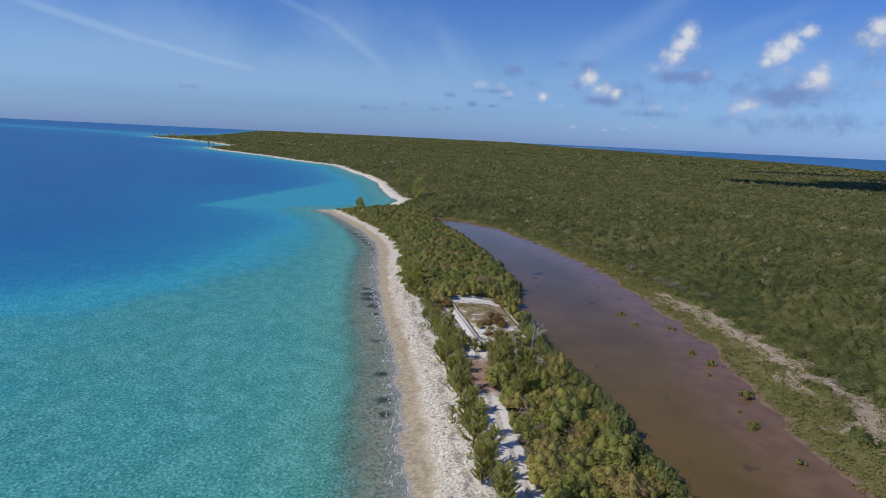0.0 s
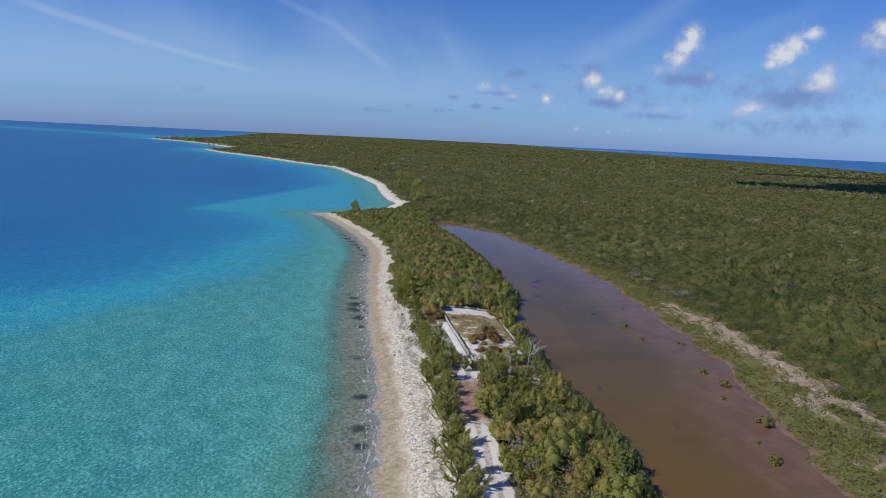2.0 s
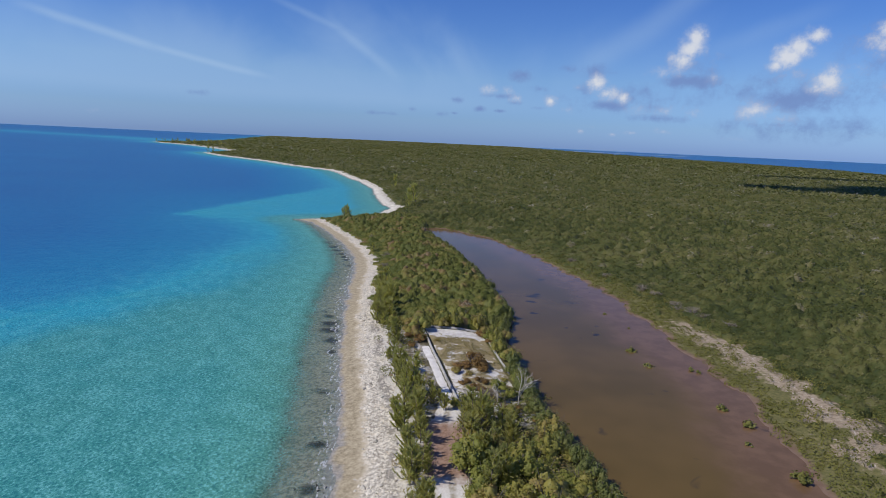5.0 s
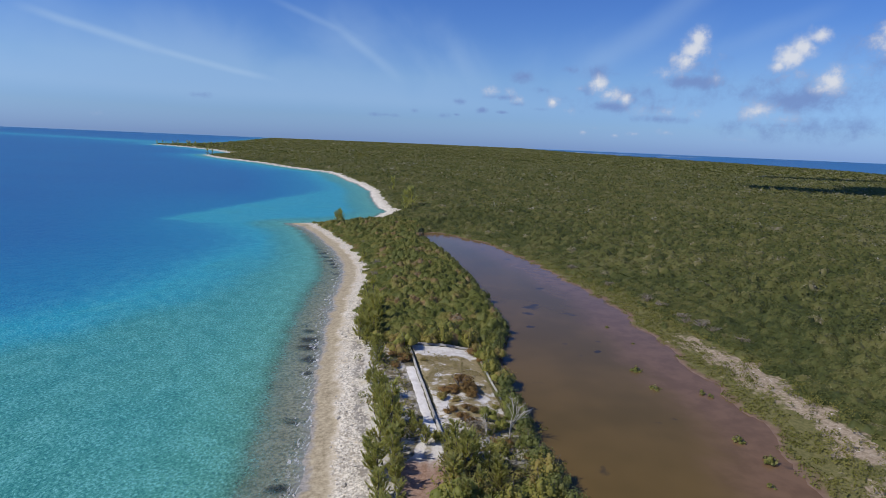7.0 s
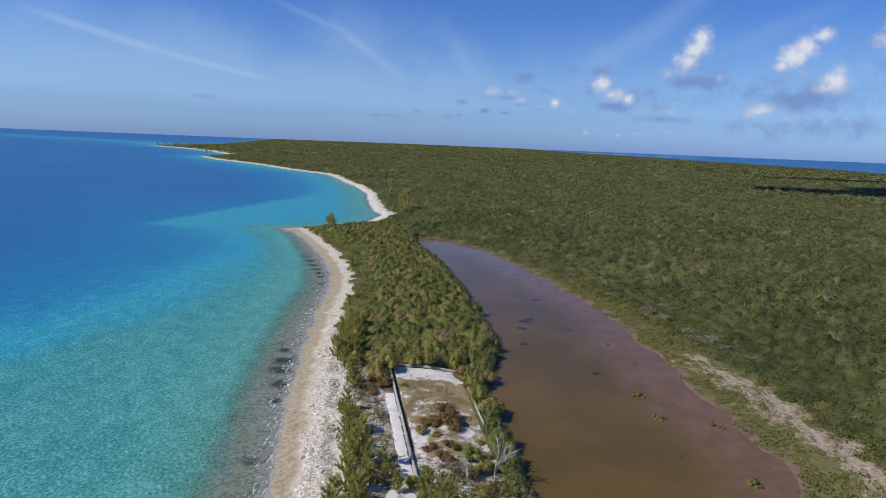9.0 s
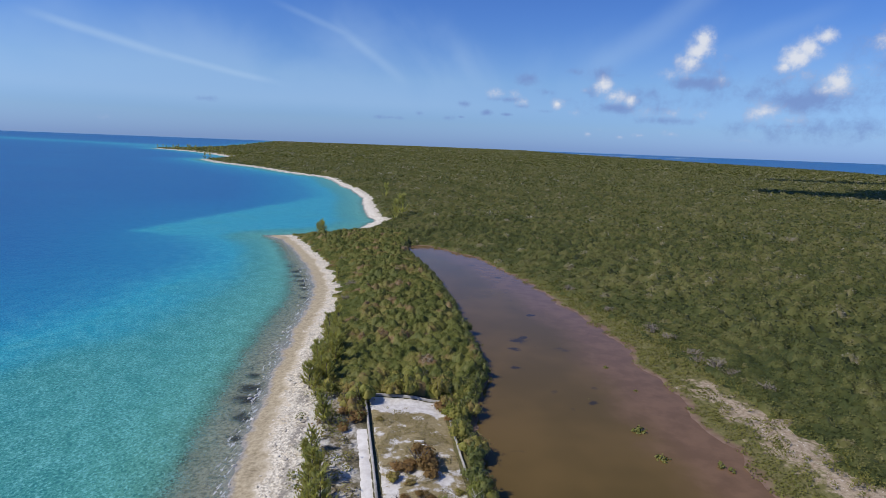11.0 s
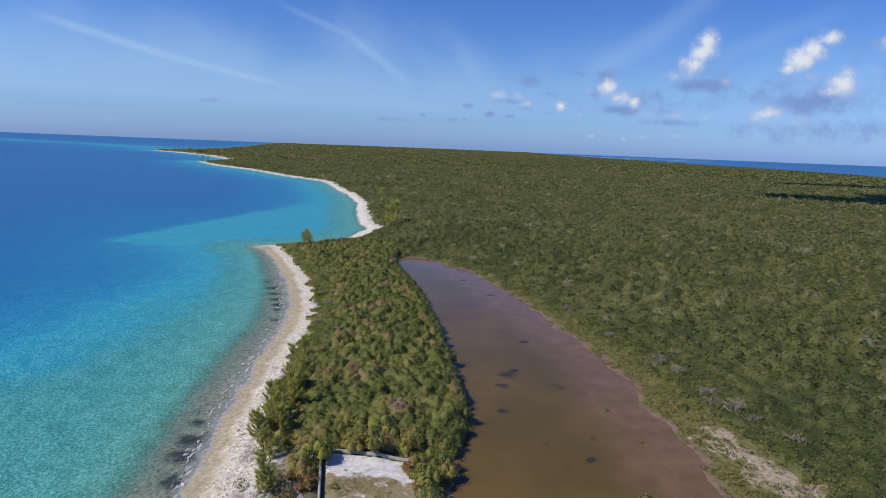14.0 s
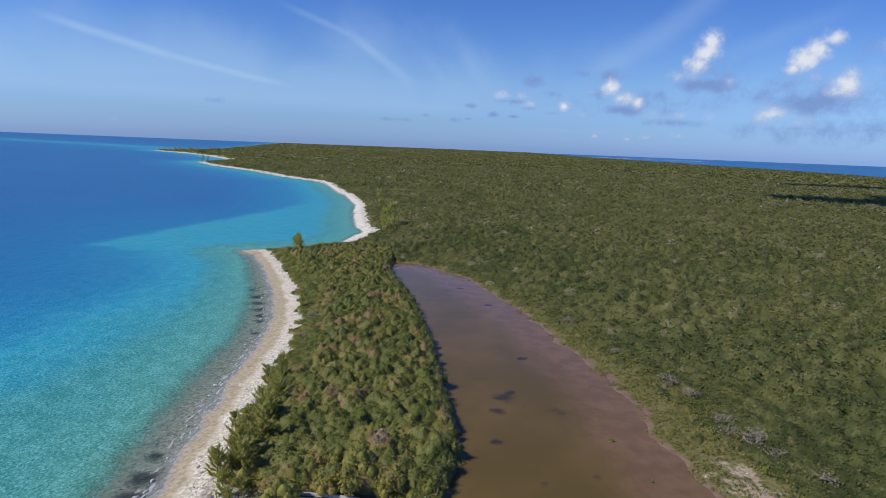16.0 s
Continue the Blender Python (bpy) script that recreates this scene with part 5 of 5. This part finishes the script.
# small rubble, too many to count
x, y = scatter(r4, -60, 10, 40, 258, 0.36)
s = shore_of(x, y)
k = (s > 2.4) & (s < 8.2) & (y < 255) & (r4.uniform(size=len(x)) < np.where(s > 3.4, 0.6, 0.15))
x, y = x[k], y[k]
z, n = gz(x, y), len(x)
rad = 0.07 + 0.22 * r4.uniform(size=n) ** 2
base = np.array([[1, 0, 0], [0, 1, 0], [-1, 0, 0], [0, -1, 0], [0, 0, 0.8]], float)
v = base[None] * rad[:, None, None] * r4.uniform(0.6, 1.3, (n, 5, 1))
a = r4.uniform(0, 6.28, n)
v = np.stack((v[..., 0] * np.cos(a)[:, None] - v[..., 1] * np.sin(a)[:, None], v[..., 0] * np.sin(a)[:, None] + v[..., 1] * np.cos(a)[:, None], v[..., 2]), -1)
v = (v + np.stack((x, y, z), 1)[:, None]).reshape(-1, 3)
tri = np.array([[0, 1, 4], [1, 2, 4], [2, 3, 4], [3, 0, 4]])
f = (np.arange(n)[:, None, None] * 5 + tri[None]).reshape(-1, 3)
tagged(new("beach_rubble", mesh_from("beach_rubble", v, f, M_ROCK)), "bleached coral rubble strewn along the upper beach", "rubble", kind="stuff")

# drifts of dark weed caught in the shallows
mats = []
for x0, y0, rad in WEED:
    k = int(60 * rad)
    at = np.stack((x0 + r4.normal(size=k) * rad * 0.62, y0 + r4.normal(size=k) * rad * 0.42, r4.uniform(-0.09, 0.015, k)), 1)
    at[:, 0] -= 0.35 * (at[:, 1] - y0)
    v, f = blades(r4, at, unit(np.array([0, 0, 1.0]) + 0.25 * r4.normal(size=(k, 3))), r4.uniform(0.04, 0.13, k), 1.7)
    mats.append((v, f, np.repeat(r4.uniform(0, 1, k), 4)))
stuff("drift_weed", mats, M_WEED, "dark weed drifting in the shallows of the beach", "seaweed")

# flat pale slab on the enclosure floor
slab = bmesh.new()
bmesh.ops.create_cube(slab, size=1.0)
bmesh.ops.bevel(slab, geom=slab.edges[:], offset=0.06, segments=2, affect="EDGES")
me = bpy.data.meshes.new("fallen_slab")
slab.to_mesh(me)
slab.free()
me.materials.append(M_WHITE)
for x, y, turn, long, wide in ((9.9, 105.4, 0.3, 1.4, 0.7), (9.6, 106.4, 0.1, 1.1, 0.3)):
    ob = tagged(new("fallen_slab", me), "small pale concrete slab lying on the dry grass", "slab", "fallen slabs")
    ob.matrix_basis = Matrix.LocRotScale((x, y, float(gz(x, y)[0]) + 0.15), Euler((0.05, 0.03, turn)), (long, wide, 0.22))


# ---------------------------------------------------------------- far things
def sandbank(x, y, length, wide, turn, label):
    n = 24
    v, f = [], []
    for i in range(n + 1):
        t = 2 * i / n - 1
        w = wide * math.sqrt(max(1 - t * t, 0)) * (0.8 + 0.2 * math.sin(5 * t))
        for k in (-1, 0, 1):
            v.append((t * length / 2, k * w / 2, -0.4 if k else 0.9 * (1 - t * t) - 0.05))
    for i in range(n):
        for k in range(2):
            f.append((3 * i + k, 3 * i + k + 1, 3 * i + k + 4, 3 * i + k + 3))
    ob = tagged(new("sandbank", mesh_from("sandbank", v, f, M_WHITE, True)), label, "sandbank", "far sandbanks")
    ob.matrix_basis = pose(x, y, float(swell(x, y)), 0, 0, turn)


sandbank(745, 3720, 330, 60, -6, "white sandbank far out in the blue sea")
sandbank(1010, 3620, 420, 40, -8, "white sandbank far out in the blue sea")
sandbank(1330, 3560, 380, 30, -8, "white sandbank far out in the blue sea")


def cloud(x, y, high, puffs, label, seed):
    """A cumulus whose shadow falls at (x, y)."""
    rng = np.random.RandomState(seed)
    bm = bmesh.new()
    for dx, dy, rx, ry in puffs:
        made = bmesh.ops.create_icosphere(bm, subdivisions=4, radius=1.0)["verts"]
        for v in made:
            k = 1 + 0.28 * noise.noise(Vector(v.co) * 2.2 + Vector((dx, dy, seed))) + 0.14 * noise.noise(Vector(v.co) * 5.5 + Vector((dy, dx, seed)))
            v.co = Vector((dx + v.co.x * rx * k, dy + v.co.y * ry * k, v.co.z * 0.35 * min(rx, ry) * k))
    me = bpy.data.meshes.new("cloud")
    bm.to_mesh(me)
    bm.free()
    me.materials.append(M_CLOUD)
    ob = tagged(new("cloud", me), label, "cloud", "clouds over the island")
    ob.location = Vector((x, y, 0)) + SUN_TO * (high / SUN_TO.z)


cloud(412, 596, 900, [(-75, -20, 50, 30), (0, -40, 70, 45), (85, 20, 85, 55), (190, 110, 70, 50), (40, 40, 40, 25)], "white cumulus cloud high over the forest", 2)
cloud(560, 850, 900, [(-70, -15, 60, 22), (30, 5, 80, 26), (120, 15, 50, 18)], "small white cumulus cloud high over the forest", 5)
